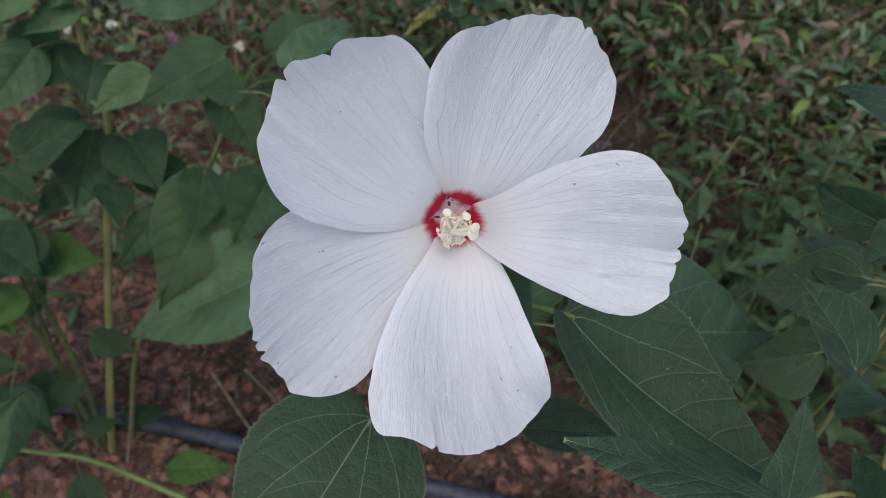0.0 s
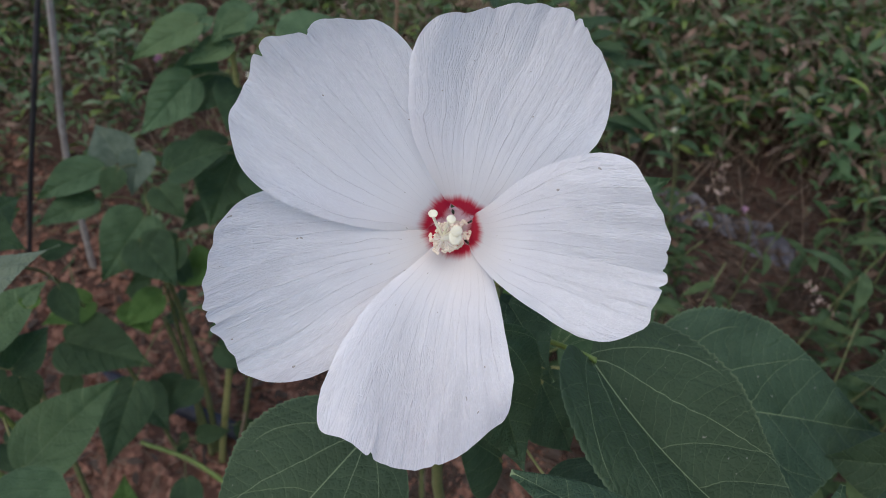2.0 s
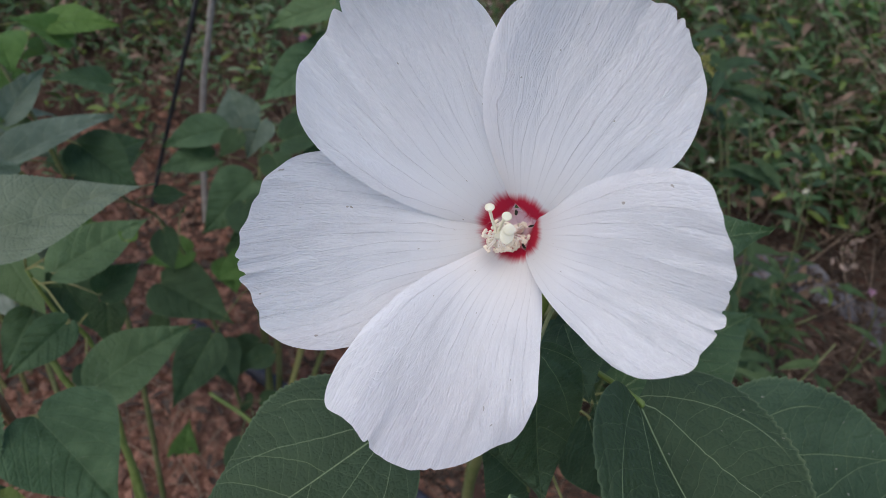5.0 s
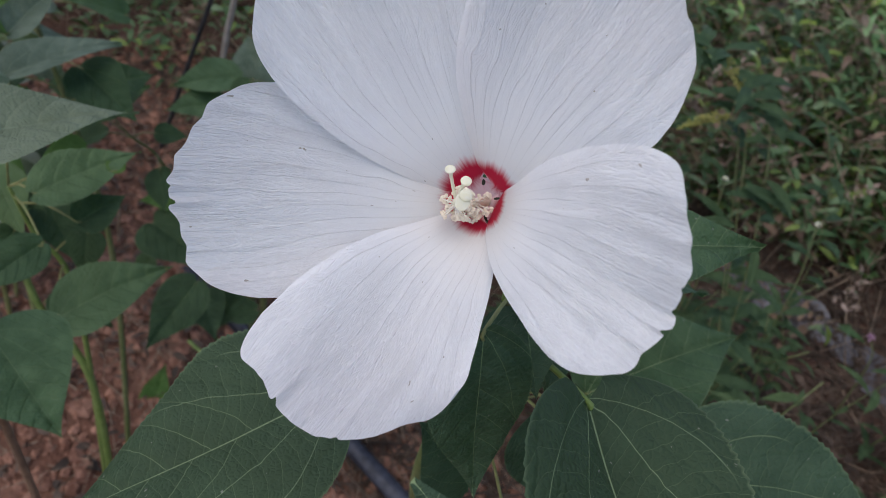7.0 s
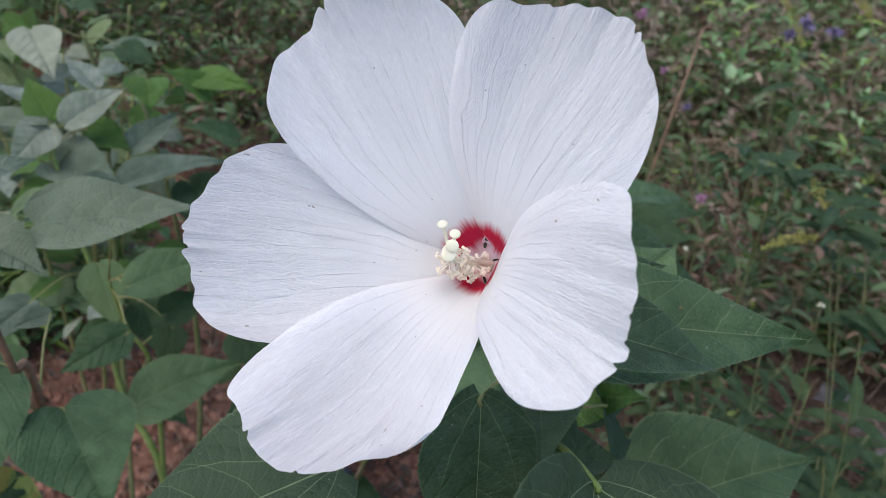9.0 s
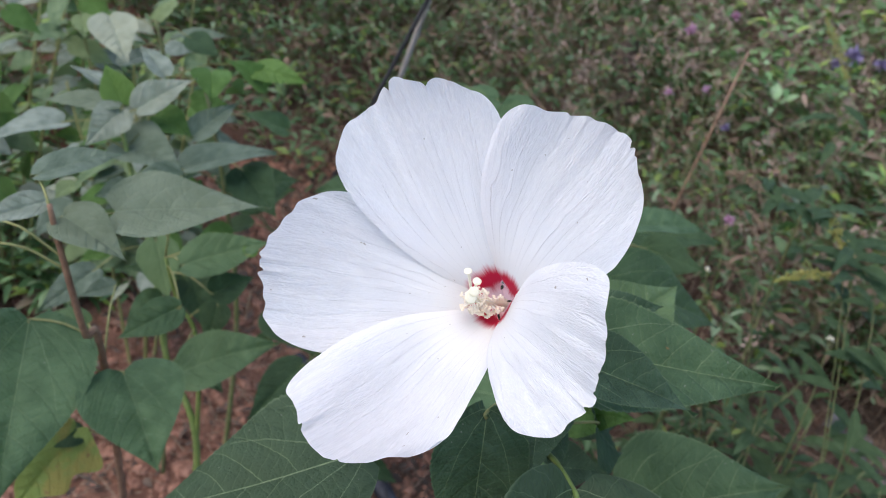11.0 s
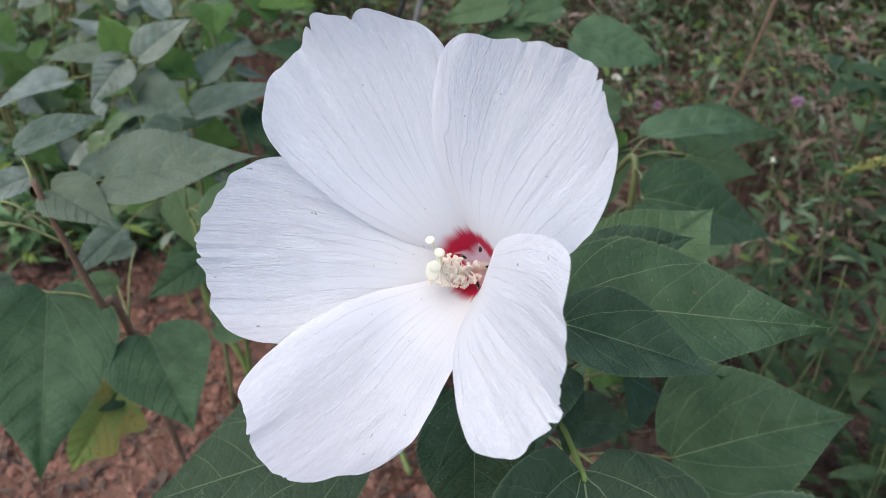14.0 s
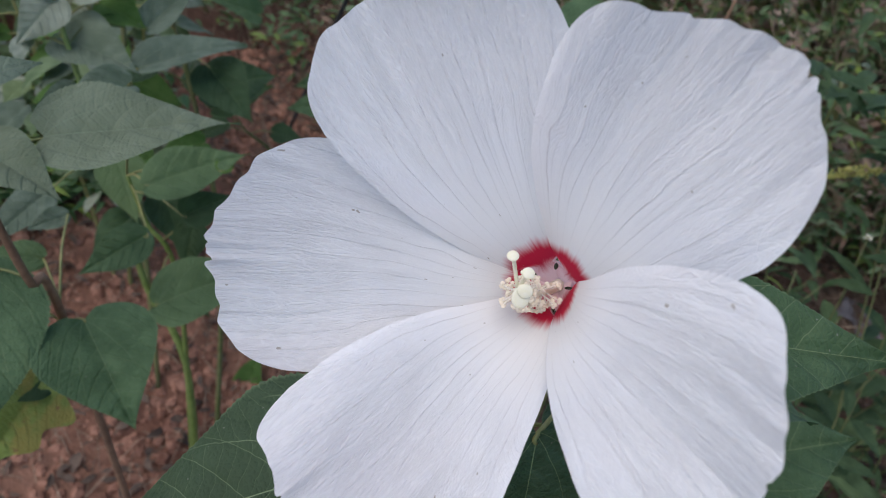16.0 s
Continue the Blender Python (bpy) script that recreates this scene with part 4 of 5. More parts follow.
leaf(back_plant, (-0.481, 0.429, 0.626), (-0.527, 0.361, 0.590), 0.14, 0.30, 0.44, 0.041, 0.39, LEAF_SOFT, "near", STEM_DIM)
leaf(back_plant, (-0.384, 0.451, 0.661), (-0.472, 0.384, 0.605), 0.20, 0.34, 0.49, 0.039, 0.33, LEAF_MID, "near", STEM_DIM)
leaf(back_plant, (-0.608, 0.426, 0.529), (-0.676, 0.351, 0.489), 0.17, 0.30, 0.47, 0.053, 0.34, LEAF_MID, "near", STEM_DIM)
leaf(back_plant, (-0.594, 0.431, 0.516), (-0.569, 0.330, 0.442), -0.21, 0.42, 0.49, 0.027, 0.17, LEAF_MID, "near", STEM_DIM)
leaf(back_plant, (-0.543, 0.435, 0.510), (-0.467, 0.386, 0.469), -0.09, 0.46, 0.44, 0.037, 0.25, LEAF_MID, "near", STEM_DIM)
leaf(back_plant, (-0.393, 0.413, 0.498), (-0.427, 0.280, 0.356), -0.07, 0.31, 0.46, 0.057, 0.20, LEAF_MID, "near", STEM_DIM)
leaf(back_plant, (-0.483, 0.391, 0.432), (-0.510, 0.310, 0.377), -0.11, 0.26, 0.42, 0.021, 0.19, LEAF_MID, "near", STEM_DIM)
leaf(back_plant, (-0.396, 0.456, 0.608), (-0.336, 0.428, 0.534), 0.03, 0.36, 0.40, 0.055, 0.38, LEAF_MID, "near", STEM_DIM)
leaf(back_plant, (-0.301, 0.392, 0.546), (-0.326, 0.320, 0.471), -0.02, 0.40, 0.46, 0.034, 0.40, LEAF_MID, "near", STEM_DIM)
leaf(back_plant, (-0.286, 0.339, 0.423), (-0.470, 0.255, 0.306), 0.41, 0.32, 0.41, 0.032, 0.33, LEAF_SOFT, "near", STEM_DIM)
leaf(back_plant, (-0.707, 0.378, 0.283), (-0.601, 0.386, 0.300), -0.09, 0.36, 0.47, 0.061, 0.36, LEAF_YOUNG, "near", STEM_DIM)
leaf(back_plant, (-0.675, 0.352, 0.369), (-0.709, 0.271, 0.314), -0.19, 0.36, 0.48, 0.065, 0.25, LEAF_MID, "near", STEM_DIM)
leaf(back_plant, (-0.736, 0.378, 0.411), (-0.667, 0.364, 0.410), -0.38, 0.30, 0.47, 0.046, 0.32, LEAF_SOFT, "near", STEM_DIM)
leaf(back_plant, (-0.706, 0.318, 0.260), (-0.734, 0.251, 0.221), 0.14, 0.36, 0.49, 0.058, 0.25, LEAF_YOUNG, "near", STEM_DIM)
leaf(back_plant, (-0.757, 0.252, 0.045), (-0.653, 0.228, 0.025), -0.35, 0.36, 0.47, 0.027, 0.40, LEAF_MID, "near", STEM_DIM)
leaf(back_plant, (-0.667, 0.318, 0.054), (-0.701, 0.257, 0.024), -0.01, 0.32, 0.45, 0.030, 0.25, LEAF_MID, "near", STEM_DIM)
leaf(back_plant, (-0.540, 0.323, -0.180), (-0.421, 0.370, -0.183), -0.49, 0.26, 0.49, 0.043, 0.20, LEAF_YOUNG, "near", STEM_DIM)
leaf(back_plant, (-0.636, 0.187, 0.205), (-0.610, 0.088, 0.118), -0.25, 0.30, 0.44, 0.029, 0.24, LEAF_MID, "near", STEM_DIM)
leaf(back_plant, (-0.379, 0.563, 0.619), (-0.290, 0.647, 0.649), -0.21, 0.32, 0.48, 0.031, 0.30, LEAF_MID, "near", STEM_DIM)
leaf(back_plant, (-0.564, 0.424, 0.699), (-0.601, 0.370, 0.677), 0.09, 0.32, 0.45, 0.022, 0.22, LEAF_SOFT, "near", STEM_DIM)
leaf(back_plant, (-0.538, 0.475, 0.691), (-0.468, 0.513, 0.688), -0.62, 0.24, 0.44, 0.029, 0.23, LEAF_SOFT, "near", STEM_DIM)
leaf(back_plant, (-0.375, 0.459, 0.638), (-0.374, 0.437, 0.613), -0.07, 0.40, 0.47, 0.023, 0.26, LEAF_YOUNG, "near", STEM_DIM)
leaf(back_plant, (-0.335, 0.503, 0.618), (-0.371, 0.473, 0.592), 0.22, 0.28, 0.40, 0.024, 0.30, LEAF_MID, "near", STEM_DIM)
leaf(back_plant, (-0.656, 0.412, 0.401), (-0.680, 0.360, 0.378), 0.14, 0.36, 0.41, 0.063, 0.41, LEAF_MID, "near", STEM_DIM)
leaf(back_plant, (-0.471, 0.452, 0.468), (-0.531, 0.401, 0.454), 0.26, 0.30, 0.49, 0.062, 0.39, LEAF_MID, "near", STEM_DIM)
leaf(back_plant, (-0.596, 0.400, 0.726), (-0.641, 0.320, 0.690), 0.00, 0.28, 0.47, 0.038, 0.29, LEAF_SOFT, "near", STEM_DIM)
leaf(back_plant, (-0.601, 0.379, 0.656), (-0.624, 0.293, 0.596), -0.40, 0.30, 0.50, 0.043, 0.22, LEAF_SOFT, "near", STEM_DIM)
leaf(back_plant, (-0.614, 0.319, 0.532), (-0.551, 0.391, 0.560), -0.15, 0.34, 0.41, 0.067, 0.30, LEAF_MID, "near", STEM_DIM)
leaf(back_plant, (-0.552, 0.453, 0.732), (-0.565, 0.397, 0.714), -0.02, 0.30, 0.46, 0.030, 0.26, LEAF_SOFT, "near", STEM_DIM)
leaf(back_plant, (-0.598, 0.420, 0.731), (-0.638, 0.346, 0.701), -0.00, 0.30, 0.45, 0.049, 0.18, LEAF_SOFT, "near", STEM_DIM)
leaf(back_plant, (-0.553, 0.459, 0.735), (-0.581, 0.401, 0.700), -0.03, 0.36, 0.48, 0.069, 0.39, LEAF_SOFT, "near", STEM_DIM)
leaf(back_plant, (-0.496, 0.448, 0.712), (-0.417, 0.538, 0.705), -0.14, 0.34, 0.45, 0.022, 0.23, LEAF_SOFT, "near", STEM_DIM)
leaf(back_plant, (-0.169, 0.301, 0.707), (-0.118, 0.439, 0.663), -0.27, 0.28, 0.47, 0.065, 0.23, LEAF_MID, "near", STEM_DIM)
leaf(back_plant, (-0.264, 0.388, 0.703), (-0.247, 0.531, 0.701), -0.43, 0.20, 0.41, 0.067, 0.30, LEAF_SOFT, "near", STEM_DIM)

stem(back_plant, [(-0.428, 0.231, -0.065), (-0.614, 0.236, -0.049), (-0.723, 0.207, -0.029)], 0.0053, 0.0036, STEM)

mid_plant = leafy_plant((-0.76, 0.33, GROUND), "hibiscus with soft green and grey-green heart-shaped leaves")
stem(mid_plant, [(-0.760, 0.350, -0.230), (-0.756, 0.356, -0.130), (-0.761, 0.367, 0.090), (-0.754, 0.360, 0.317), (-0.812, 0.413, 0.457)], 0.005, 0.0025, STEM_DIM)
stem(mid_plant, [(-0.760, 0.300, -0.230), (-0.799, 0.259, 0.138), (-0.785, 0.200, 0.335), (-0.744, 0.133, 0.432)], 0.004, 0.002, STEM_DIM)
leaf(mid_plant, (-0.741, 0.347, 0.394), (-0.732, 0.236, 0.331), -0.37, 0.40, 0.43, 0.037, 0.24, LEAF_SOFT, "near", STEM_DIM)
leaf(mid_plant, (-0.851, 0.367, 0.438), (-0.889, 0.259, 0.417), 0.05, 0.30, 0.49, 0.062, 0.38, LEAF_SOFT, "near", STEM_DIM)
leaf(mid_plant, (-0.850, 0.398, 0.438), (-0.904, 0.405, 0.490), 0.25, 0.52, 0.44, 0.045, 0.28, LEAF_GREY, "near", STEM_DIM)
leaf(mid_plant, (-0.813, 0.413, 0.459), (-0.783, 0.359, 0.408), -0.39, 0.36, 0.40, 0.047, 0.36, LEAF_GREY, "near", STEM_DIM)
leaf(mid_plant, (-0.845, 0.333, 0.396), (-0.873, 0.239, 0.383), 0.06, 0.32, 0.41, 0.040, 0.36, LEAF_SOFT, "near", STEM_DIM)
leaf(mid_plant, (-0.721, 0.313, 0.374), (-0.633, 0.300, 0.321), -0.26, 0.40, 0.43, 0.036, 0.24, LEAF_MID, "near", STEM_DIM)
leaf(mid_plant, (-0.753, 0.293, 0.241), (-0.699, 0.270, 0.205), -0.35, 0.50, 0.48, 0.054, 0.36, LEAF_YOUNG, "near", STEM_DIM)
leaf(mid_plant, (-0.794, 0.246, 0.257), (-0.833, 0.170, 0.239), 0.17, 0.36, 0.47, 0.023, 0.26, LEAF_YOUNG, "near", STEM_DIM)
leaf(mid_plant, (-0.794, 0.180, 0.217), (-0.649, 0.233, 0.191), -0.44, 0.36, 0.44, 0.029, 0.23, LEAF_MID, "near", STEM_DIM)
leaf(mid_plant, (-0.804, 0.219, -0.039), (-0.746, 0.289, -0.008), -0.30, 0.42, 0.46, 0.026, 0.39, LEAF_SOFT, "near", STEM_DIM)
leaf(mid_plant, (-0.754, 0.142, -0.233), (-0.777, 0.182, -0.136), 0.31, 0.30, 0.43, 0.029, 0.22, LEAF_YOUNG, "near", STEM_DIM)
leaf(mid_plant, (-0.712, 0.222, -0.213), (-0.731, 0.147, -0.247), 0.17, 0.24, 0.48, 0.035, 0.17, LEAF_GREY, "near", STEM_DIM)
leaf(mid_plant, (-0.751, 0.084, 0.468), (-0.761, 0.177, 0.494), 0.15, 0.30, 0.45, 0.026, 0.37, LEAF_SOFT, "near", STEM_DIM)
leaf(mid_plant, (-0.773, 0.065, 0.516), (-0.719, 0.084, 0.493), -0.21, 0.34, 0.48, 0.031, 0.29, LEAF_SOFT, "near", STEM_DIM)
leaf(mid_plant, (-0.777, 0.169, 0.157), (-0.773, 0.134, 0.115), -0.16, 0.36, 0.46, 0.049, 0.18, LEAF_MID, "near", STEM_DIM)
leaf(mid_plant, (-0.763, 0.314, 0.000), (-0.700, 0.335, -0.029), -0.46, 0.34, 0.46, 0.065, 0.22, LEAF_MID, "near", STEM_DIM)
leaf(mid_plant, (-0.730, 0.377, 0.436), (-0.655, 0.361, 0.408), -0.20, 0.34, 0.49, 0.054, 0.36, LEAF_MID, "near", STEM_DIM)

right_plant = leafy_plant((0.33, 0.22, GROUND), "hibiscus with dark green hanging leaves on a green stem")
stem(right_plant, [(0.38, 0.26, -0.22), (0.37, 0.25, 0.4), (0.34, 0.22, 0.7), (0.31, 0.19, 0.88)], 0.0034, 0.0018, STEM_DIM)
leaf(right_plant, (0.251, 0.185, 0.872), (0.207, 0.220, 0.869), 0.29, 0.382, 0.23, 0.165, -0.08, LEAF_DARK, "near", STEM_DIM)
leaf(right_plant, (0.280, 0.200, 0.789), (0.229, 0.226, 0.799), -1.16, 0.363, 0.44, 0.043, 0.28, LEAF_DARK, "near", STEM_DIM)
leaf(right_plant, (0.281, 0.166, 0.802), (0.246, 0.129, 0.799), 0.52, 0.366, 0.48, 0.049, 0.27, LEAF_DARK, "near", STEM_DIM)
leaf(right_plant, (0.256, 0.086, 0.754), (0.209, 0.120, 0.789), 0.10, 0.387, 0.46, 0.074, 0.31, LEAF_DARK, "near", STEM_DIM)
leaf(right_plant, (0.288, 0.189, 0.667), (0.219, 0.169, 0.651), -0.45, 0.439, 0.59, 0.056, 0.31, LEAF_DARK, "near", STEM_DIM)
leaf(right_plant, (0.300, 0.218, 0.729), (0.245, 0.243, 0.739), 0.33, 0.382, 0.52, -0.052, -0.13, LEAF_DARK, "near", STEM_DIM)

# ---- fuller leafage ----
def clothe(plant, seed, count, low, size, mats):
    """Adds drooping leaves in turn round a plant's stems."""
    rng = random.Random(seed)
    lines = stem_lines[plant.name]
    for i in range(count):
        line = lines[i % len(lines)]
        root = line[int(rng.uniform(low, 0.98) * 59)]
        w = i * 2.4 + rng.uniform(-0.5, 0.5)
        out = np.array([math.cos(w), math.sin(w), 0])
        base = root + out * rng.uniform(0.03, 0.07) + np.array([0, 0, rng.uniform(0.0, 0.03)])
        l = size * rng.uniform(0.7, 1.2)
        tip = base + out * l * 0.85 + np.array([0, 0, -l * rng.uniform(0.0, 0.7)])
        leaf(plant, base, tip, rng.uniform(-0.5, 0.5), rng.uniform(0.30, 0.38), 0.5, rng.uniform(0.0, 0.08), rng.uniform(0.05, 0.3), rng.choice(mats), root, STEM_DIM, fine=False)


def bush(x, y, tall, label, seed, count, size, mats, spread=0.09, stems=3):
    rng = random.Random(seed)
    ob = leafy_plant((x, y, lift(x, y)), label)
    z = lift(x, y)
    for i in range(stems):
        w = i * 2.1 + rng.uniform(-0.4, 0.4)
        dx, dy = spread * math.cos(w), spread * math.sin(w)
        stem(ob, [(x + dx * 0.2, y + dy * 0.2, z - 0.03), (x + dx * 0.6, y + dy * 0.6, z + tall * 0.5), (x + dx, y + dy, z + tall * rng.uniform(0.85, 1.0))], 0.0045, 0.0022, STALK_PALE)
    clothe(ob, seed + 1, count, 0.35, size, mats)
    return ob


clothe(tall_plant, 71, 9, 0.5, 0.075, [LEAF_SOFT, LEAF_MID, LEAF_MID])
clothe(back_plant, 73, 22, 0.35, 0.08, [LEAF_MID])
clothe(mid_plant, 75, 8, 0.5, 0.07, [LEAF_MID])
clothe(right_plant, 74, 6, 0.45, 0.085, [LEAF_DARK])
bush(-1.12, -0.02, 0.80, "dense leafy hibiscus with grey-green leaves", 81, 70, 0.085, [LEAF_PALE, LEAF_LIGHT, LEAF_YOUNG, LEAF_GREY], 0.13, 4)
bush(-1.42, 0.02, 0.76, "leafy hibiscus with grey-green leaves among weeds", 82, 60, 0.085, [LEAF_PALE, LEAF_LIGHT, LEAF_LIGHT], 0.14, 4)
bush(-1.46, -0.30, 0.80, "leafy hibiscus with fresh green and grey-green leaves", 83, 80, 0.085, [LEAF_PALE, LEAF_YOUNG, LEAF_LIGHT, LEAF_LIGHT], 0.18, 5)
bush(-1.85, -0.12, 0.72, "hibiscus with pale green leaves at the edge of the weeds", 85, 60, 0.085, [LEAF_PALE, LEAF_YOUNG, LEAF_LIGHT], 0.18, 4)

# ---- weeds, litter and clods ----
def lance_leaves(pos, way, up, length, width):
    """Many small lance-shaped leaves in one mesh: folded along the rib and arched."""
    N = len(pos)
    st = np.array([0.0, 0.22, 0.5, 0.78, 1.0])
    half = np.array([0.10, 0.75, 1.0, 0.62, 0.03])
    drop = np.array([0.0, 0.02, -0.02, -0.12, -0.28])
    side = np.cross(way, up)
    side /= np.linalg.norm(side, axis=1)[:, None] + 1e-9
    nrm = np.cross(side, way)
    V = np.empty((N, 5, 3, 3))
    for i in range(5):
        mid = pos + way * (length * st[i])[:, None] + nrm * (length * drop[i])[:, None]
        off = side * (width * half[i] * 0.5)[:, None]
        rise = nrm * (width * half[i] * 0.16)[:, None]
        V[:, i, 0], V[:, i, 1], V[:, i, 2] = mid - off + rise, mid, mid + off + rise
    base = np.array([(3 * i + j, 3 * i + j + 1, 3 * i + j + 4, 3 * i + j + 3) for i in range(4) for j in range(2)])
    F = (base[None] + (np.arange(N) * 15)[:, None, None]).reshape(-1, 4)
    return V.reshape(-1, 3), F


def quick(name, V, F, mat, smooth=True):
    me = bpy.data.meshes.new(name)
    me.vertices.add(len(V))
    me.vertices.foreach_set("co", np.asarray(V, np.float32).ravel())
    F = np.asarray(F, np.int32)
    me.loops.add(F.size)
    me.loops.foreach_set("vertex_index", F.ravel())
    me.polygons.add(len(F))
    me.polygons.foreach_set("loop_start", np.arange(0, F.size, F.shape[1], dtype=np.int32))
    me.polygons.foreach_set("use_smooth", np.full(len(F), smooth))
    me.update(calc_edges=True)
    me.materials.append(mat)
    return new(name, me)


def stalks(P0, P1, r):
    """Many thin square stalks in one mesh, from P0 to P1."""
    d = P1 - P0
    a = np.cross(d, np.array([0.3, 0.8, 0.2]))
    a /= np.linalg.norm(a, axis=1)[:, None] + 1e-9
    b = np.cross(d, a)
    b /= np.linalg.norm(b, axis=1)[:, None] + 1e-9
    V = np.empty((len(P0), 6, 3))
    for j, w in enumerate((0, 2.094, 4.189)):
        o = (math.cos(w) * a + math.sin(w) * b) * r[:, None]
        V[:, j], V[:, 3 + j] = P0 + o, P1 + o * 0.6
    base = np.array([(0, 1, 4, 3), (1, 2, 5, 4), (2, 0, 3, 5)])
    F = (base[None] + (np.arange(len(P0)) * 6)[:, None, None]).reshape(-1, 4)
    return V.reshape(-1, 3), F


def weedy(x, y):
    """How thickly weeds stand at a place, 0 to 1."""
    d = math.hypot(x - 0.1, y + 0.2)
    edge = 1.50 + 0.18 * noise.noise(Vector((x * 2, y * 2, 3)))
    k = 0.0
    if x > -0.45 and y > 0.70:
        k = min(1, max(0.20 + 0.40 * max(0.0, noise.noise(Vector((x * 3, y * 3, 7)))), (y - edge) / 0.22))
    if -2.2 < x <= -0.45 and y > 0.55:
        k = max(0.30 * min(1, (y - 0.55) / 0.2), min(0.55, max(0.0, (y - edge + 0.30) / 0.6)))
    if d > 1.9:
        k = max(k, min(1, (d - 1.9) / 0.8))
    if y < -0.3:
        k *= 0.5
    ragged = 0.9 * noise.noise(Vector((x * 0.7, y * 0.7, 5))) + 0.4 * noise.noise(Vector((x * 2.3, y * 2.3, 6)))
    k *= min(1, max(0, (6.0 - math.hypot(x + 1.2, y - 1.0) + ragged) / 1.2))
    k *= min(1, max(0, (0.9 * y - x + 1.0 + ragged) / 0.9))
    gap = ((x - 0.02) / 0.50) ** 2 + ((y - 1.45) / 0.42) ** 2
    k *= min(1, max(0.06, gap - 0.45 + 0.5 * ragged))
    return k * min(1, max(0, (x * -0.4 + y + 2.6 + ragged) / 1.5))


def weed_patch(seed, count, area, tall, leaf_len, slim, even=False):
    rng = np.random.RandomState(seed)
    P0, P1, R, LP, LW, LU, LL, LB = [], [], [], [], [], [], [], []
    made = 0
    while made < count:
        x, y = rng.uniform(area[0], area[1]), rng.uniform(area[2], area[3])
        thick = 0.5 + 0.8 * noise.noise(Vector((x * 2.5, y * 2.5, 21))) if even else weedy(x, y)
        if rng.rand() > thick or (x > -0.45 and y < 1.42):
            continue
        made += 1
        z = lift(x, y) - 0.01
        h = tall * rng.uniform(0.45, 1.15) * (0.75 + 0.5 * noise.noise(Vector((x * 1.7, y * 1.7, 9))))
        lean = rng.normal(0, 0.35, 2)
        p = np.array([x, y, z])
        seg = 5
        tips = []
        for i in range(seg):
            q = np.array([x + lean[0] * h * ((i + 1) / seg) ** 1.5, y + lean[1] * h * ((i + 1) / seg) ** 1.5, z + h * (i + 1) / seg])
            P0.append(p), P1.append(q), R.append(0.0022 * (1 - 0.12 * i))
            tips.append((p, q))
            p = q
        for i in range(rng.randint(15, 26)):
            k = rng.uniform(0.15, 1.0) ** 0.75 * seg
            a, b = tips[min(int(k), seg - 1)]
            root = a + (b - a) * (k % 1)
            w = rng.uniform(0, 2 * math.pi)
            el = rng.uniform(-0.25, 0.9)
            way = np.array([math.cos(w) * math.cos(el), math.sin(w) * math.cos(el), math.sin(el)])
            root = root + way * rng.uniform(0, 0.05) * np.array([1, 1, 0.4])
            ll = leaf_len * rng.uniform(0.5, 1.25)
            LP.append(root), LW.append(way), LU.append(np.array([rng.normal(0, 0.4), rng.normal(0, 0.4), 1.0])), LL.append(ll), LB.append(ll * slim * rng.uniform(0.7, 1.4))
    return (stalks(np.array(P0), np.array(P1), np.array(R)),
            lance_leaves(np.array(LP), np.array(LW), np.array(LU), np.array(LL), np.array(LB)))


def plant_weeds(label, seed, count, area, tall, leaf_len, slim, mat=WEED, even=False):
    st, lv = weed_patch(seed, count, area, tall, leaf_len, slim, even)
    a = quick("weed_patch", *lv, mat)
    tagged(a, label, "weeds", kind="stuff")
    b = quick("weed_stalks", *st, STALK, False)
    b.parent = a
    b.matrix_parent_inverse = a.matrix_world.inverted()
    tagged(b, kind="stuff")


plant_weeds("dense low weeds with narrow green leaves and brown stalks", 21, 1080, (-0.6, 2.6, 0.7, 2.4), 0.55, 0.058, 0.30)
plant_weeds("weeds with small green leaves on open red soil", 22, 2500, (-3.4, -0.45, -2.0, 2.6), 0.36, 0.045, 0.30)
plant_weeds("low bright green herbs and grass on red soil", 29, 260, (-2.3, -1.35, -0.75, 0.15), 0.30, 0.060, 0.26, WEED_BRIGHT, True)
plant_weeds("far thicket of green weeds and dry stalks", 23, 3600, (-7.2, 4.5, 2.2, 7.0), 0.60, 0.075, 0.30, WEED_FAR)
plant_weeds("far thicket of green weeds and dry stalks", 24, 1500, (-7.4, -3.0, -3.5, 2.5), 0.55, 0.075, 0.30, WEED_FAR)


def dry_stand(seed, count, area, tall):
    """Bare dry stalks standing and leaning, some forked."""
    rng = np.random.RandomState(seed)
    P0, P1, R = [], [], []
    while len(P0) < count:
        x, y = rng.uniform(area[0], area[1]), rng.uniform(area[2], area[3])
        if rng.rand() > weedy(x, y) + 0.08:
            continue
        a = np.array([x, y, lift(x, y) - 0.01])
        h = tall * rng.uniform(0.4, 1.1)
        b = a + np.array([rng.normal(0, 0.3) * h, rng.normal(0, 0.3) * h, h * 0.55])
        c = b + np.array([rng.normal(0, 0.35) * h, rng.normal(0, 0.35) * h, h * 0.4])
        for q, w, r in ((a, b, 0.0024), (b, c, 0.0016), (b, b + (c - b) * 0.6 + rng.normal(0, 0.15, 3) * h, 0.0013)):
            P0.append(q), P1.append(w), R.append(r)
    return stalks(np.array(P0), np.array(P1), np.array(R))


dry = quick("dry_stalks", *dry_stand(26, 1700, (-2.6, 1.6, 0.9, 3.4), 0.5), STALK, False)
far_dry = quick("dry_stalks", *dry_stand(27, 1800, (-5.5, 1.6, 2.0, 5.0), 0.75), STALK, False)
tagged(far_dry, "tall dry pale brown stalks behind the weeds", "dry weeds", kind="stuff")
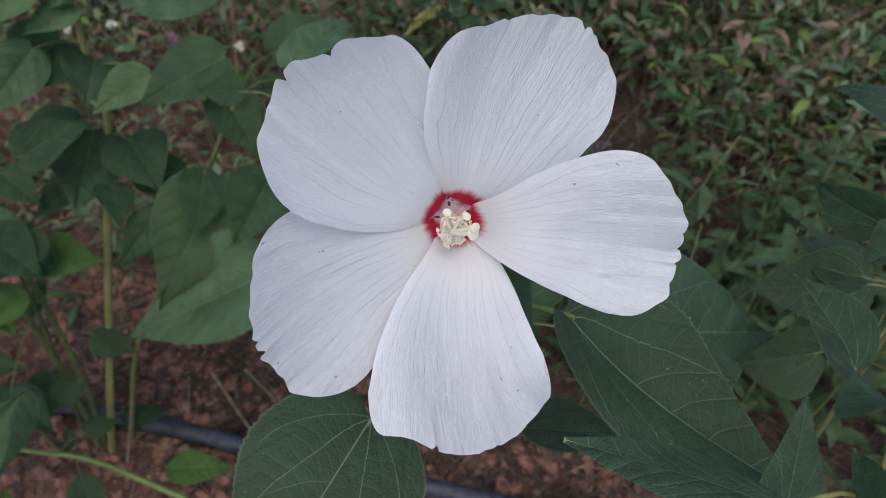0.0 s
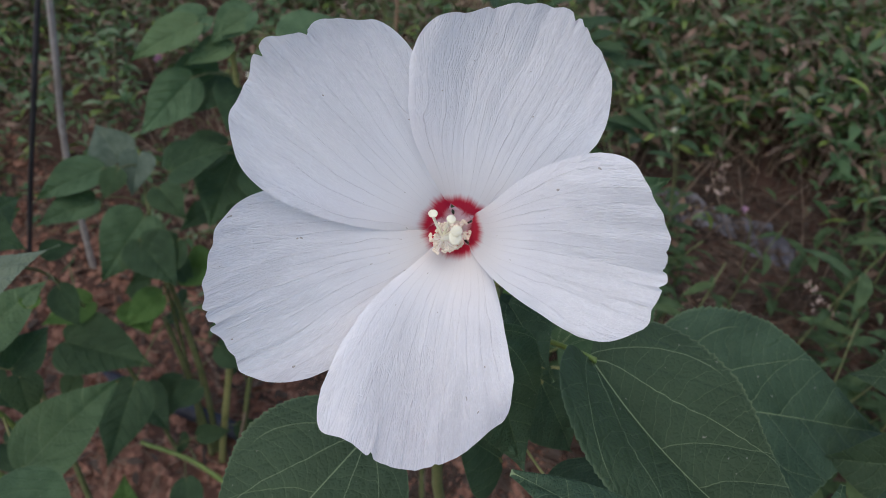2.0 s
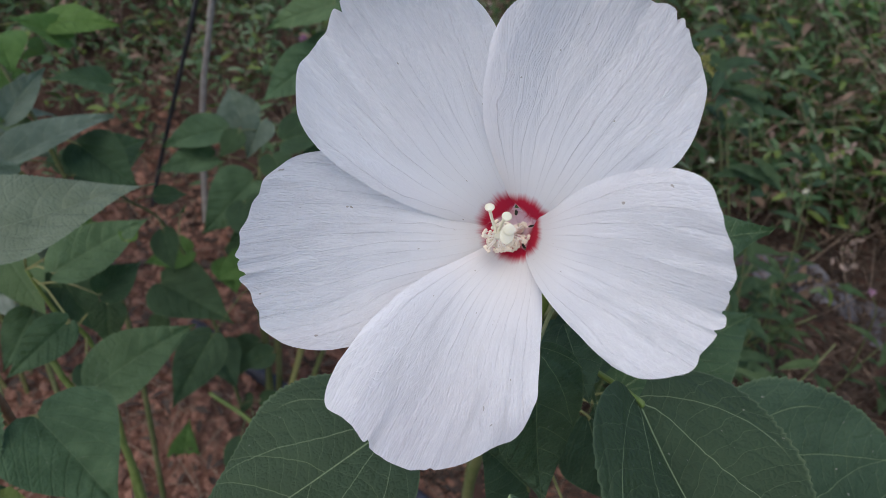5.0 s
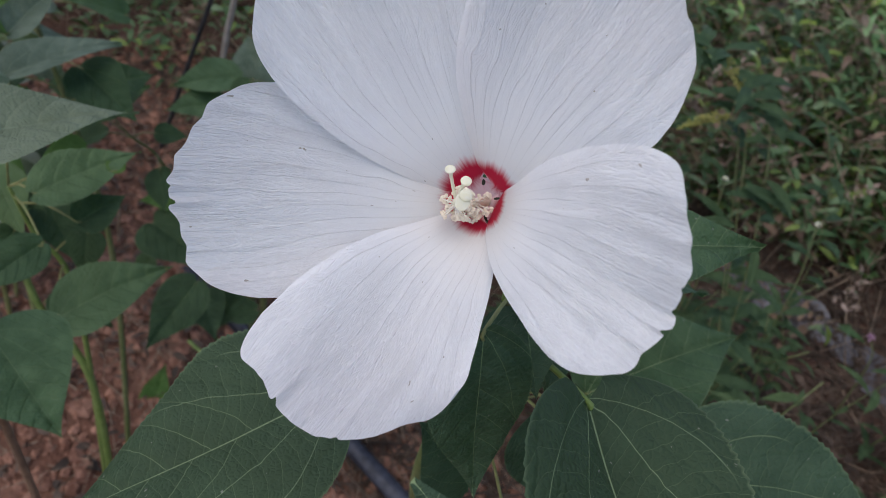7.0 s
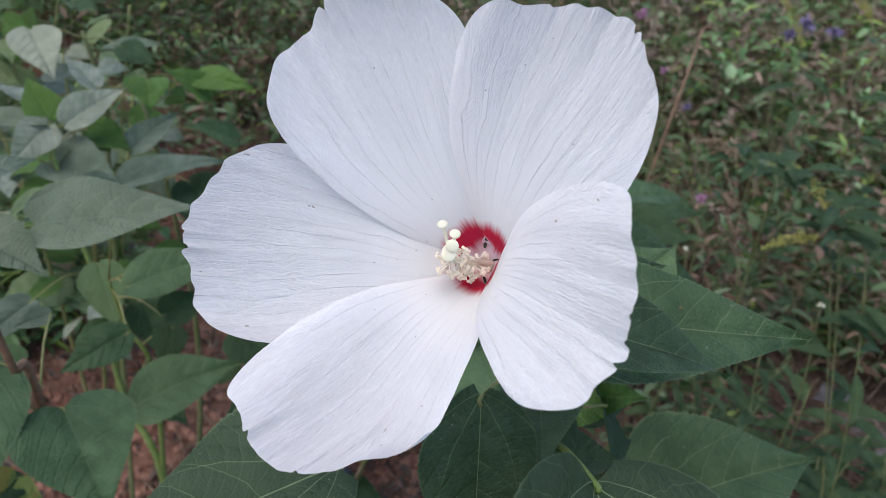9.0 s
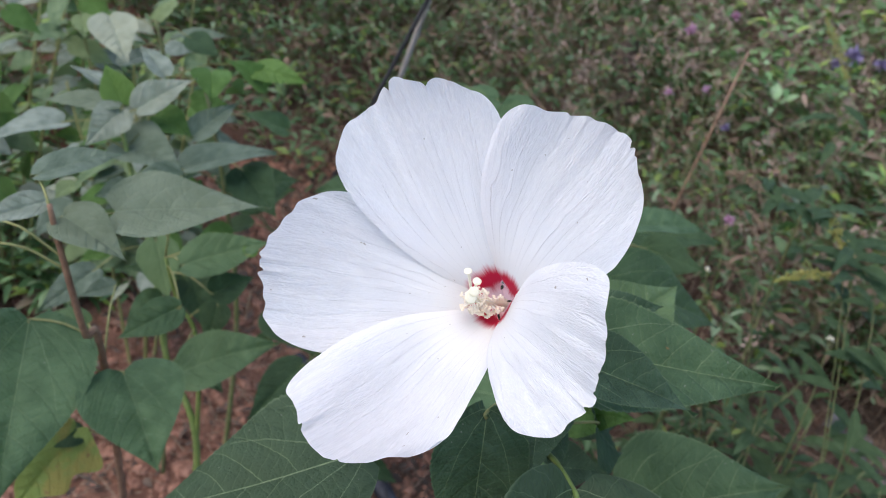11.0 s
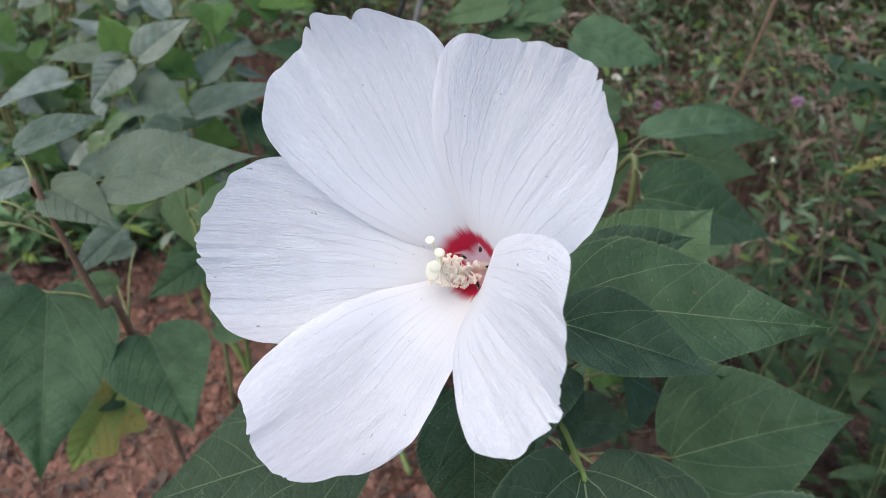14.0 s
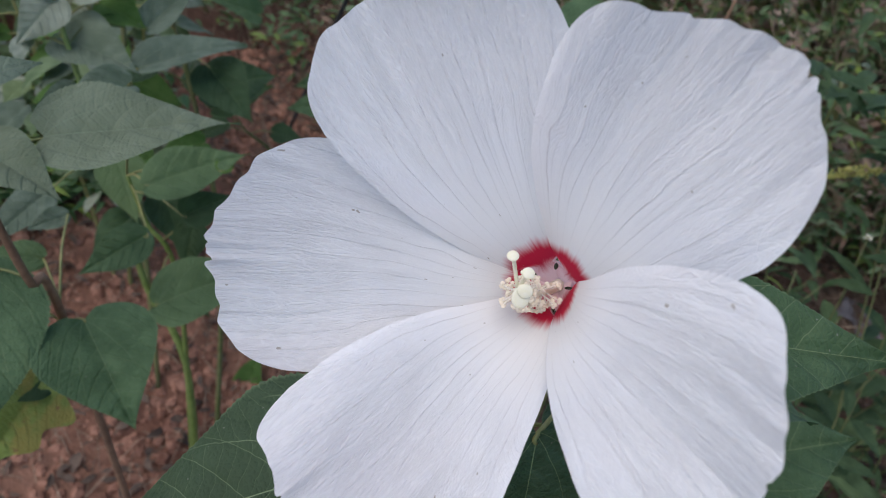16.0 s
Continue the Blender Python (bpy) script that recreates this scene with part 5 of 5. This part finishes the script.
tagged(dry, "dry pale brown stalks standing among the weeds", "dry weeds", kind="stuff")


def seed_heads(seed, count, area, low, high):
    """Loose spindles of small dry husks at the tops of the weeds."""
    rng = np.random.RandomState(seed)
    P, W, L = [], [], []
    made = 0
    while made < count:
        x, y = rng.uniform(area[0], area[1]), rng.uniform(area[2], area[3])
        if rng.rand() > weedy(x, y) * (0.4 + noise.noise(Vector((x * 1.6, y * 1.6, 12)))):
            continue
        made += 1
        at = np.array([x, y, lift(x, y) + rng.uniform(low, high)])
        way = np.array([rng.normal(0, 0.7), rng.normal(0, 0.7), 1.0])
        way /= np.linalg.norm(way)
        for i in range(34):
            k = rng.rand()
            P.append(at + way * k * 0.12 + rng.normal(0, 0.012, 3) * (1.1 - k))
            W.append(way + rng.normal(0, 0.9, 3)), L.append(rng.uniform(0.008, 0.018))
    W, L = np.array(W), np.array(L)
    W /= np.linalg.norm(W, axis=1)[:, None]
    return lance_leaves(np.array(P), W, rng.normal(0, 1, (len(P), 3)), L, L * 0.5)


heads = quick("seed_heads", *seed_heads(28, 640, (-3.0, 1.8, 1.1, 4.2), 0.15, 0.5), SEEDHEAD)
tagged(heads, "loose dry pinkish-brown seed heads above the weeds", "seed heads", kind="stuff")


def litter(seed, count, area, lo, hi, r):
    rng = np.random.RandomState(seed)
    P0, P1 = [], []
    for i in range(count):
        x, y = rng.uniform(area[0], area[1]), rng.uniform(area[2], area[3])
        w, l = rng.uniform(0, 6.28), rng.uniform(lo, hi)
        x1, y1 = x + l * math.cos(w), y + l * math.sin(w)
        P0.append((x, y, lift(x, y) + rng.uniform(0.001, 0.012)))
        P1.append((x1, y1, lift(x1, y1) + rng.uniform(0.001, 0.03)))
    return stalks(np.array(P0), np.array(P1), rng.uniform(0.5 * r, 1.3 * r, count))


straw = quick("dry_straw", *litter(31, 8000, (-2.2, 1.4, -0.8, 2.4), 0.02, 0.13, 0.0012), STRAW, False)
tagged(straw, "scattered dry brown straw and twigs on the soil", "straw", kind="stuff")


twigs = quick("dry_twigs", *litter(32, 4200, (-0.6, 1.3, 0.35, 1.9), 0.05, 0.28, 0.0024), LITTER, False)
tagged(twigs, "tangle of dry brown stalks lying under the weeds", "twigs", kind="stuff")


def fallen(seed, count, area):
    rng = np.random.RandomState(seed)
    P = np.empty((count, 3))
    for i in range(count):
        x, y = rng.uniform(area[0], area[1]), rng.uniform(area[2], area[3])
        P[i] = (x, y, lift(x, y) + rng.uniform(0.003, 0.02))
    w = rng.uniform(0, 6.28, count)
    way = np.stack([np.cos(w), np.sin(w), rng.uniform(-0.2, 0.3, count)], 1)
    l = rng.uniform(0.012, 0.040, count)
    return lance_leaves(P, way, rng.normal(0, 0.5, (count, 3)) + np.array([0, 0, 1]), l, l * rng.uniform(0.25, 0.6, count))


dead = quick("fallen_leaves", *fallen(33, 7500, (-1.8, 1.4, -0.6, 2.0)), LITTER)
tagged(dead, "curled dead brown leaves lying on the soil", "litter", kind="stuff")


def clods(seed, count, area):
    rng = np.random.RandomState(seed)
    v0, f0 = blob((0, 0, 0), (1, 1, 1), n=4, m=6)
    v0 = np.asarray(v0)
    f0 = np.asarray(f0)
    V = np.empty((count, len(v0), 3))
    for i in range(count):
        x, y = rng.uniform(area[0], area[1]), rng.uniform(area[2], area[3])
        r = 0.004 + 0.016 * rng.rand() ** 3
        V[i] = v0 * (1 + rng.uniform(-0.3, 0.3, v0.shape)) * r * np.array([1, rng.uniform(0.7, 1.2), rng.uniform(0.5, 0.8)]) + (x, y, lift(x, y) + r * 0.15)
    F = (f0[None] + (np.arange(count) * len(v0))[:, None, None]).reshape(-1, 4)
    return V.reshape(-1, 3), F


lumps = quick("soil_clods", *clods(41, 14000, (-1.9, 0.5, -0.8, 0.75)), CLOD, False)
tagged(lumps, "crumbly clods of red-brown earth on the ground", "clods", kind="stuff")

# ---- single weeds on the litter, near enough to tell apart ----
def single_weed(kind):
    """A weed at the origin: a bent stem with lance-shaped leaves in turn round it."""
    rng = random.Random(300 + kind)
    tall = (0.34, 0.46, 0.26, 0.40, 0.52)[kind]
    ob = empty("weed", (0, 0, 0))
    tagged(ob, "low weed with narrow green leaves standing in litter", "weed", "weeds on the litter")
    pts = [(0, 0, -0.02), (rng.uniform(-0.03, 0.03), rng.uniform(-0.03, 0.03), tall * 0.5), (rng.uniform(-0.08, 0.08), rng.uniform(-0.08, 0.08), tall)]
    part("stem", tube(pts, 0.0024, 0.0012, 10, 5), STEM_DIM, ob)
    line = spline(pts, 30)
    for i in range(18):
        root = line[2 + int(27 * i / 18)]
        w, el = i * 2.4 + rng.uniform(-0.4, 0.4), rng.uniform(-0.2, 0.8)
        l = rng.uniform(0.040, 0.090)
        tip = root + l * np.array([math.cos(w) * math.cos(el), math.sin(w) * math.cos(el), math.sin(el)])
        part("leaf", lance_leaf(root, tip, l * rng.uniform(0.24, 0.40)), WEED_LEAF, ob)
    return ob


def scatter_weeds(count):
    rng = random.Random(91)
    spots = []
    while len(spots) < count:
        x, y = rng.uniform(-0.42, 1.2), rng.uniform(0.72, 1.42)
        if rng.random() < weedy(x, y) * 2 + 0.04 and all((x - a) ** 2 + (y - b) ** 2 > 0.003 for a, b in spots):
            spots.append((x, y))
    kinds = []
    for i, (x, y) in enumerate(spots):
        m = Matrix.Translation((x, y, lift(x, y))) @ Matrix.Rotation(rng.uniform(0, 6.28), 4, "Z") @ Matrix.Scale(rng.uniform(0.75, 1.25), 4)
        if i < 5:
            kinds.append((single_weed(i), m))
        else:
            copy_thing(kinds[i % 5][0], m)
    for ob, m in kinds:
        ob.matrix_world = m


# ---- drip pipe, cane and rod ----
pipe = part("drip_pipe", tube([(-2.3, 0.17, -0.16), (-1.5, 0.28, -0.17), (-0.95, 0.36, -0.172), (-0.60, 0.40, -0.17), (-0.35, 0.42, -0.172), (0.6, 0.50, -0.172)], 0.019, 0.019, 50, 10), HOSE)
tagged(pipe, "black plastic irrigation pipe lying on the soil", "pipe")
cane = part("garden_cane", tube([(-1.352, 0.552, -0.22), (-1.332, 0.572, 0.208), (-1.271, 0.588, 0.484), (-1.180, 0.614, 0.898)], 0.008, 0.007, 14, 8, 0.04), POLE)
tagged(cane, "thin weathered grey cane standing in the soil", "cane")
rod = part("metal_rod", tube([(-1.499, 0.443, -0.22), (-1.407, 0.486, 0.089), (-1.253, 0.559, 0.556), (-1.161, 0.603, 0.836)], 0.006, 0.006, 10, 8), WIRE)
tagged(rod, "thin black rod leaning beside the cane", "rod")


def film_strip(points, width, seed):
    """A crumpled strip of plastic film lying on the soil."""
    rng = np.random.RandomState(seed)
    line = spline(points, 60)
    f = rng.uniform(0, 6.3, 4)
    verts = []
    for i in range(60):
        for j in range(9):
            x, y = line[i][0] + 0.006 * math.sin(i * 0.7 + j), line[i][1] + (j / 8 - 0.5) * width * (1 + 0.3 * math.sin(i * 0.23 + f[0]))
            z = lift(x, y) + 0.012 + 0.008 * math.sin(i * 0.9 + j * 0.8 + f[1]) + 0.006 * math.sin(i * 0.31 - j * 1.7 + f[2])
            verts.append((x, y, z))
    return np.array(verts), grid_faces(60, 9)


strip = part("plastic_film", film_strip([(-0.37, 1.62, 0), (-0.16, 1.62, 0), (-0.00, 1.65, 0), (0.16, 1.61, 0), (0.26, 1.57, 0)], 0.11, 3), FILM)
tagged(strip, "crumpled grey plastic film half buried in litter", "plastic film")


def dead_twig(points):
    ob = part("dry_twig", tube(points, 0.0032, 0.0018, 16, 6, 0.06), STRAW)
    return tagged(ob, "pale dry broken twig lying on the soil", "twig", "dry twigs")


dead_twig([(-0.639, 0.333, -0.163), (-0.612, 0.434, -0.193), (-0.501, 0.537, -0.221)])
dead_twig([(-0.921, 0.217, -0.217), (-0.852, 0.333, -0.213), (-0.766, 0.463, -0.208)])
dead_twig([(-0.499, 0.452, -0.014), (-0.468, 0.456, -0.106), (-0.421, 0.440, -0.165)])
dead_twig([(-0.445, 0.483, -0.020), (-0.419, 0.502, -0.095), (-0.382, 0.507, -0.159)])
dead_twig([(-0.607, 0.408, 0.082), (-0.627, 0.356, -0.094), (-0.632, 0.289, -0.260)])
dead_twig([(-0.674, 0.265, -0.186), (-0.668, 0.247, -0.270)])
dead_twig([(-0.905, 0.309, -0.093), (-0.848, 0.316, -0.304)])
dead_twig([(-0.822, -0.217, 0.034), (-0.820, -0.173, -0.026)])
dead_twig([(-0.553, -0.194, 0.158), (-0.554, -0.151, 0.102)])
dead_twig([(-0.876, 0.153, 0.199), (-0.883, 0.148, 0.120)])


def seed_spike(a, b, fat, seed):
    rng = random.Random(seed)
    line = spline([a, (np.array(a) + np.array(b)) / 2 + np.array([0, 0, 0.008]), b], 60)
    out = [tube([a, b], 0.0012, 0.0006, 6, 5)]
    for i in range(150):
        k = rng.random()
        r = fat * math.sin(math.pi * min(0.97, k * 0.9 + 0.12)) ** 0.6
        d = Vector((rng.gauss(0, 1), rng.gauss(0, 1), rng.gauss(0, 1))).normalized()
        at = line[int(k * 59)] + np.array(d) * r * rng.uniform(0.5, 1.0)
        out.append(blob(at, (0.0016, 0.0016, 0.0026), d, 3, 5))
    return join(*out)


def lance_leaf(a, b, width):
    a, b = np.array(a, float), np.array(b, float)
    d = b - a
    l = np.linalg.norm(d)
    V, F = lance_leaves(a[None], (d / l)[None], np.array([[0.2, -0.4, 1.0]]), np.array([l]), np.array([width]))
    uv = [(u, 0.5 + j * h * 0.5 * width / l) for u, h in ((0, 0.1), (0.22, 0.75), (0.5, 1.0), (0.78, 0.62), (1, 0.03)) for j in (-1, 0, 1)]
    return V, [tuple(f) for f in F], np.array(uv)


def spike_weed(root, stems, spikes, leaf_len, seed):
    rng = random.Random(seed)
    ob = empty("seed_weed", root)
    tagged(ob, "tall green weed with yellow-green and brown seed spikes", "weed", "seed-bearing weeds")
    for pts in stems:
        part("stem", tube(pts, 0.0013, 0.0008, 16, 6), STEM_DIM, ob)
        line = spline(pts, 24)
        for i in range(1, 23):
            w = i * 2.4 + rng.uniform(-0.5, 0.5)
            tip = line[i] + leaf_len * rng.uniform(0.6, 1.2) * np.array([math.cos(w), math.sin(w), rng.uniform(-0.3, 0.5)])
            part("leaf", lance_leaf(line[i], tip, leaf_len * rng.uniform(0.22, 0.34)), LEAF_MID, ob)
    for a, b, mat, fat in spikes:
        part("seed_spike", seed_spike(a, b, fat, seed), mat, ob)
    return ob


spike_weed((0.02, 0.86, lift(0.02, 0.86)), [[(0.02, 0.86, lift(0.02, 0.86) - 0.02), (-0.02, 0.82, 0.2), (-0.18, 0.797, 0.66), (-0.196, 0.778, 0.643)], [(0.0, 0.84, 0.1), (-0.06, 0.82, 0.4), (-0.137, 0.808, 0.632), (-0.192, 0.794, 0.674)],
                               [(-0.02, 0.84, 0.2), (-0.209, 0.808, 0.671), (-0.288, 0.757, 0.708), (-0.318, 0.722, 0.715)]],
           [((-0.196, 0.778, 0.643), (-0.232, 0.72, 0.614), SEED, 0.009), ((-0.18, 0.797, 0.66), (-0.196, 0.778, 0.643), HUSK, 0.009), ((-0.192, 0.794, 0.674), (-0.27, 0.785, 0.713), SEED, 0.009), ((-0.318, 0.722, 0.715), (-0.369, 0.698, 0.721), HUSK, 0.008)], 0.07, 3)
spike_weed((-0.05, 1.30, lift(-0.05, 1.30)), [[(-0.05, 1.30, lift(-0.05, 1.30) - 0.02), (-0.10, 1.25, 0.4), (-0.431, 1.143, 0.901)]], [((-0.431, 1.143, 0.901), (-0.528, 1.159, 0.953), SEED, 0.011)], 0.07, 4)
spike_weed((-0.55, 1.45, lift(-0.55, 1.45)), [[(-0.55, 1.45, lift(-0.55, 1.45) - 0.02), (-0.58, 1.42, 0.45), (-0.66, 1.38, 0.80)], [(-0.5, 1.4, lift(-0.5, 1.4) - 0.02), (-0.42, 1.4, 0.45), (-0.40, 1.36, 0.84)]],
           [((-0.66, 1.38, 0.80), (-0.76, 1.36, 0.90), SEED, 0.012), ((-0.40, 1.36, 0.84), (-0.46, 1.36, 0.94), SEED, 0.012)], 0.08, 5)


# ---- a green shoot, a red stalk and a stump among the weeds ----
shoot = empty("green_weed", (-0.40, 1.20, lift(-0.40, 1.20)))
tagged(shoot, "pale green weed shoot with a hooked tip among weeds", "weed")
part("stem", tube([(-0.40, 1.20, lift(-0.40, 1.20) - 0.02), (-0.46, 1.18, 0.3), (-0.438, 1.081, 0.59), (-0.473, 1.096, 0.614), (-0.476, 1.109, 0.631), (-0.461, 1.135, 0.636)], 0.0028, 0.0024, 24, 6), STEM_DIM, shoot)
part("leaf", lance_leaf((-0.461, 1.135, 0.636), (-0.443, 1.144, 0.641), 0.012), LEAF_GREY, shoot)
part("leaf", lance_leaf((-0.438, 1.081, 0.59), (-0.497, 1.069, 0.639), 0.014), LEAF_GREY, shoot)
red_stalk = part("dry_stalk", tube([(-0.873, 1.261, lift(-0.873, 1.261) - 0.02), (-0.843, 1.261, 0.599), (-0.938, 1.395, 0.767)], 0.0042, 0.003, 14, 7, 0.05), STEM_RED)
tagged(red_stalk, "single thick reddish-brown stalk leaning among the weeds", "stalk")


def stump(foot, head):
    """A ragged old trunk with a broken top."""
    rng = random.Random(17)
    v, f = tube([foot, (np.array(foot) * 0.5 + np.array(head) * 0.5) + np.array([0.02, 0, 0]), head], 0.075, 0.052, 16, 14, 0.05)
    v = np.array([q + np.array([rng.uniform(-0.006, 0.006), rng.uniform(-0.006, 0.006), 0]) for q in v])
    v[-14:, 2] += np.array([rng.uniform(-0.05, 0.06) for _ in range(14)])
    return v, f


old_stump = part("tree_stump", stump((-1.882, 2.016, 0.189), (-2.016, 2.041, 0.449)), BARK)
tagged(old_stump, "dark brown broken tree stump standing among weeds", "stump")

# ---- small blossoms among the weeds ----
def blossom(at, size, seed):
    """A small tuft of narrow petals."""
    rng = np.random.RandomState(seed)
    n = 26
    way = rng.normal(0, 1, (n, 3)) + np.array([0, -0.3, 0.9])
    way /= np.linalg.norm(way, axis=1)[:, None]
    V, F = lance_leaves(np.repeat(np.array([at], float), n, 0), way, rng.normal(0, 1, (n, 3)), size * rng.uniform(0.6, 1.0, n), size * rng.uniform(0.3, 0.5, n))
    return V, [tuple(f) for f in F]


def small_flower(at, size, mat, label, seed):
    x, y, z = at
    ob = empty("wild_flower", (x, y, lift(x, y)))
    tagged(ob, label, "flower", "wild flowers in the weeds")
    part("stem", tube([(x + 0.05, y + 0.06, lift(x, y) - 0.02), (x + 0.03, y + 0.02, z * 0.6), at], 0.002, 0.0012, 10, 5), STEM_DIM, ob)
    part("blossom", blossom(at, size, seed), mat, ob)


small_flower((-0.653, 1.206, 0.439), 0.02, PINK, "small pink blossom on a thin stalk among weeds", 60)
small_flower((-1.218, 1.479, 0.741), 0.026, PINK, "small pink blossom on a thin stalk among weeds", 61)
small_flower((-1.178, 1.595, 0.805), 0.02, PINK, "small pink blossom on a thin stalk among weeds", 62)
small_flower((-1.036, 1.421, 0.63), 0.018, PINK, "small pink blossom on a thin stalk among weeds", 63)
small_flower((-1.078, 1.332, 0.598), 0.016, PINK, "small pink blossom on a thin stalk among weeds", 64)
small_flower((-0.837, 1.671, 0.808), 0.034, VIOLET, "small violet blossom on a thin stalk among weeds", 65)
small_flower((-0.845, 1.631, 0.778), 0.028, VIOLET, "small violet blossom on a thin stalk among weeds", 66)
small_flower((-0.788, 1.734, 0.805), 0.028, VIOLET, "small violet blossom on a thin stalk among weeds", 67)
small_flower((-0.889, 1.37, 0.575), 0.016, VIOLET, "small violet blossom on a thin stalk among weeds", 68)
small_flower((-0.509, 0.992, 0.419), 0.008, CREAM, "small white blossom on a thin stalk among weeds", 69)
small_flower((-0.192, 0.888, 0.51), 0.008, CREAM, "small white blossom on a thin stalk among weeds", 70)
small_flower((-0.067, 1.073, 0.443), 0.01, CREAM, "small white blossom on a thin stalk among weeds", 71)
small_flower((0.1, 1.347, 0.166), 0.012, PINK, "small pink blossom on a thin stalk among weeds", 72)
small_flower((-1.077, 0.942, 0.358), 0.014, CREAM, "small white blossom on a thin stalk among weeds", 73)
small_flower((-1.056, 1.057, 0.331), 0.016, CREAM, "small white blossom on a thin stalk among weeds", 74)
small_flower((-0.801, 1.189, 0.274), 0.018, CREAM, "small white blossom on a thin stalk among weeds", 75)
small_flower((-0.91, 1.076, 0.322), 0.016, PINK, "small pink blossom on a thin stalk among weeds", 76)
small_flower((0.429, 0.778, 0.308), 0.014, PINK, "small pink blossom on a thin stalk among weeds", 77)
small_flower((-1.551, 1.048, 0.259), 0.018, PINK, "small pink blossom on a thin stalk among weeds", 78)

scatter_weeds(110)
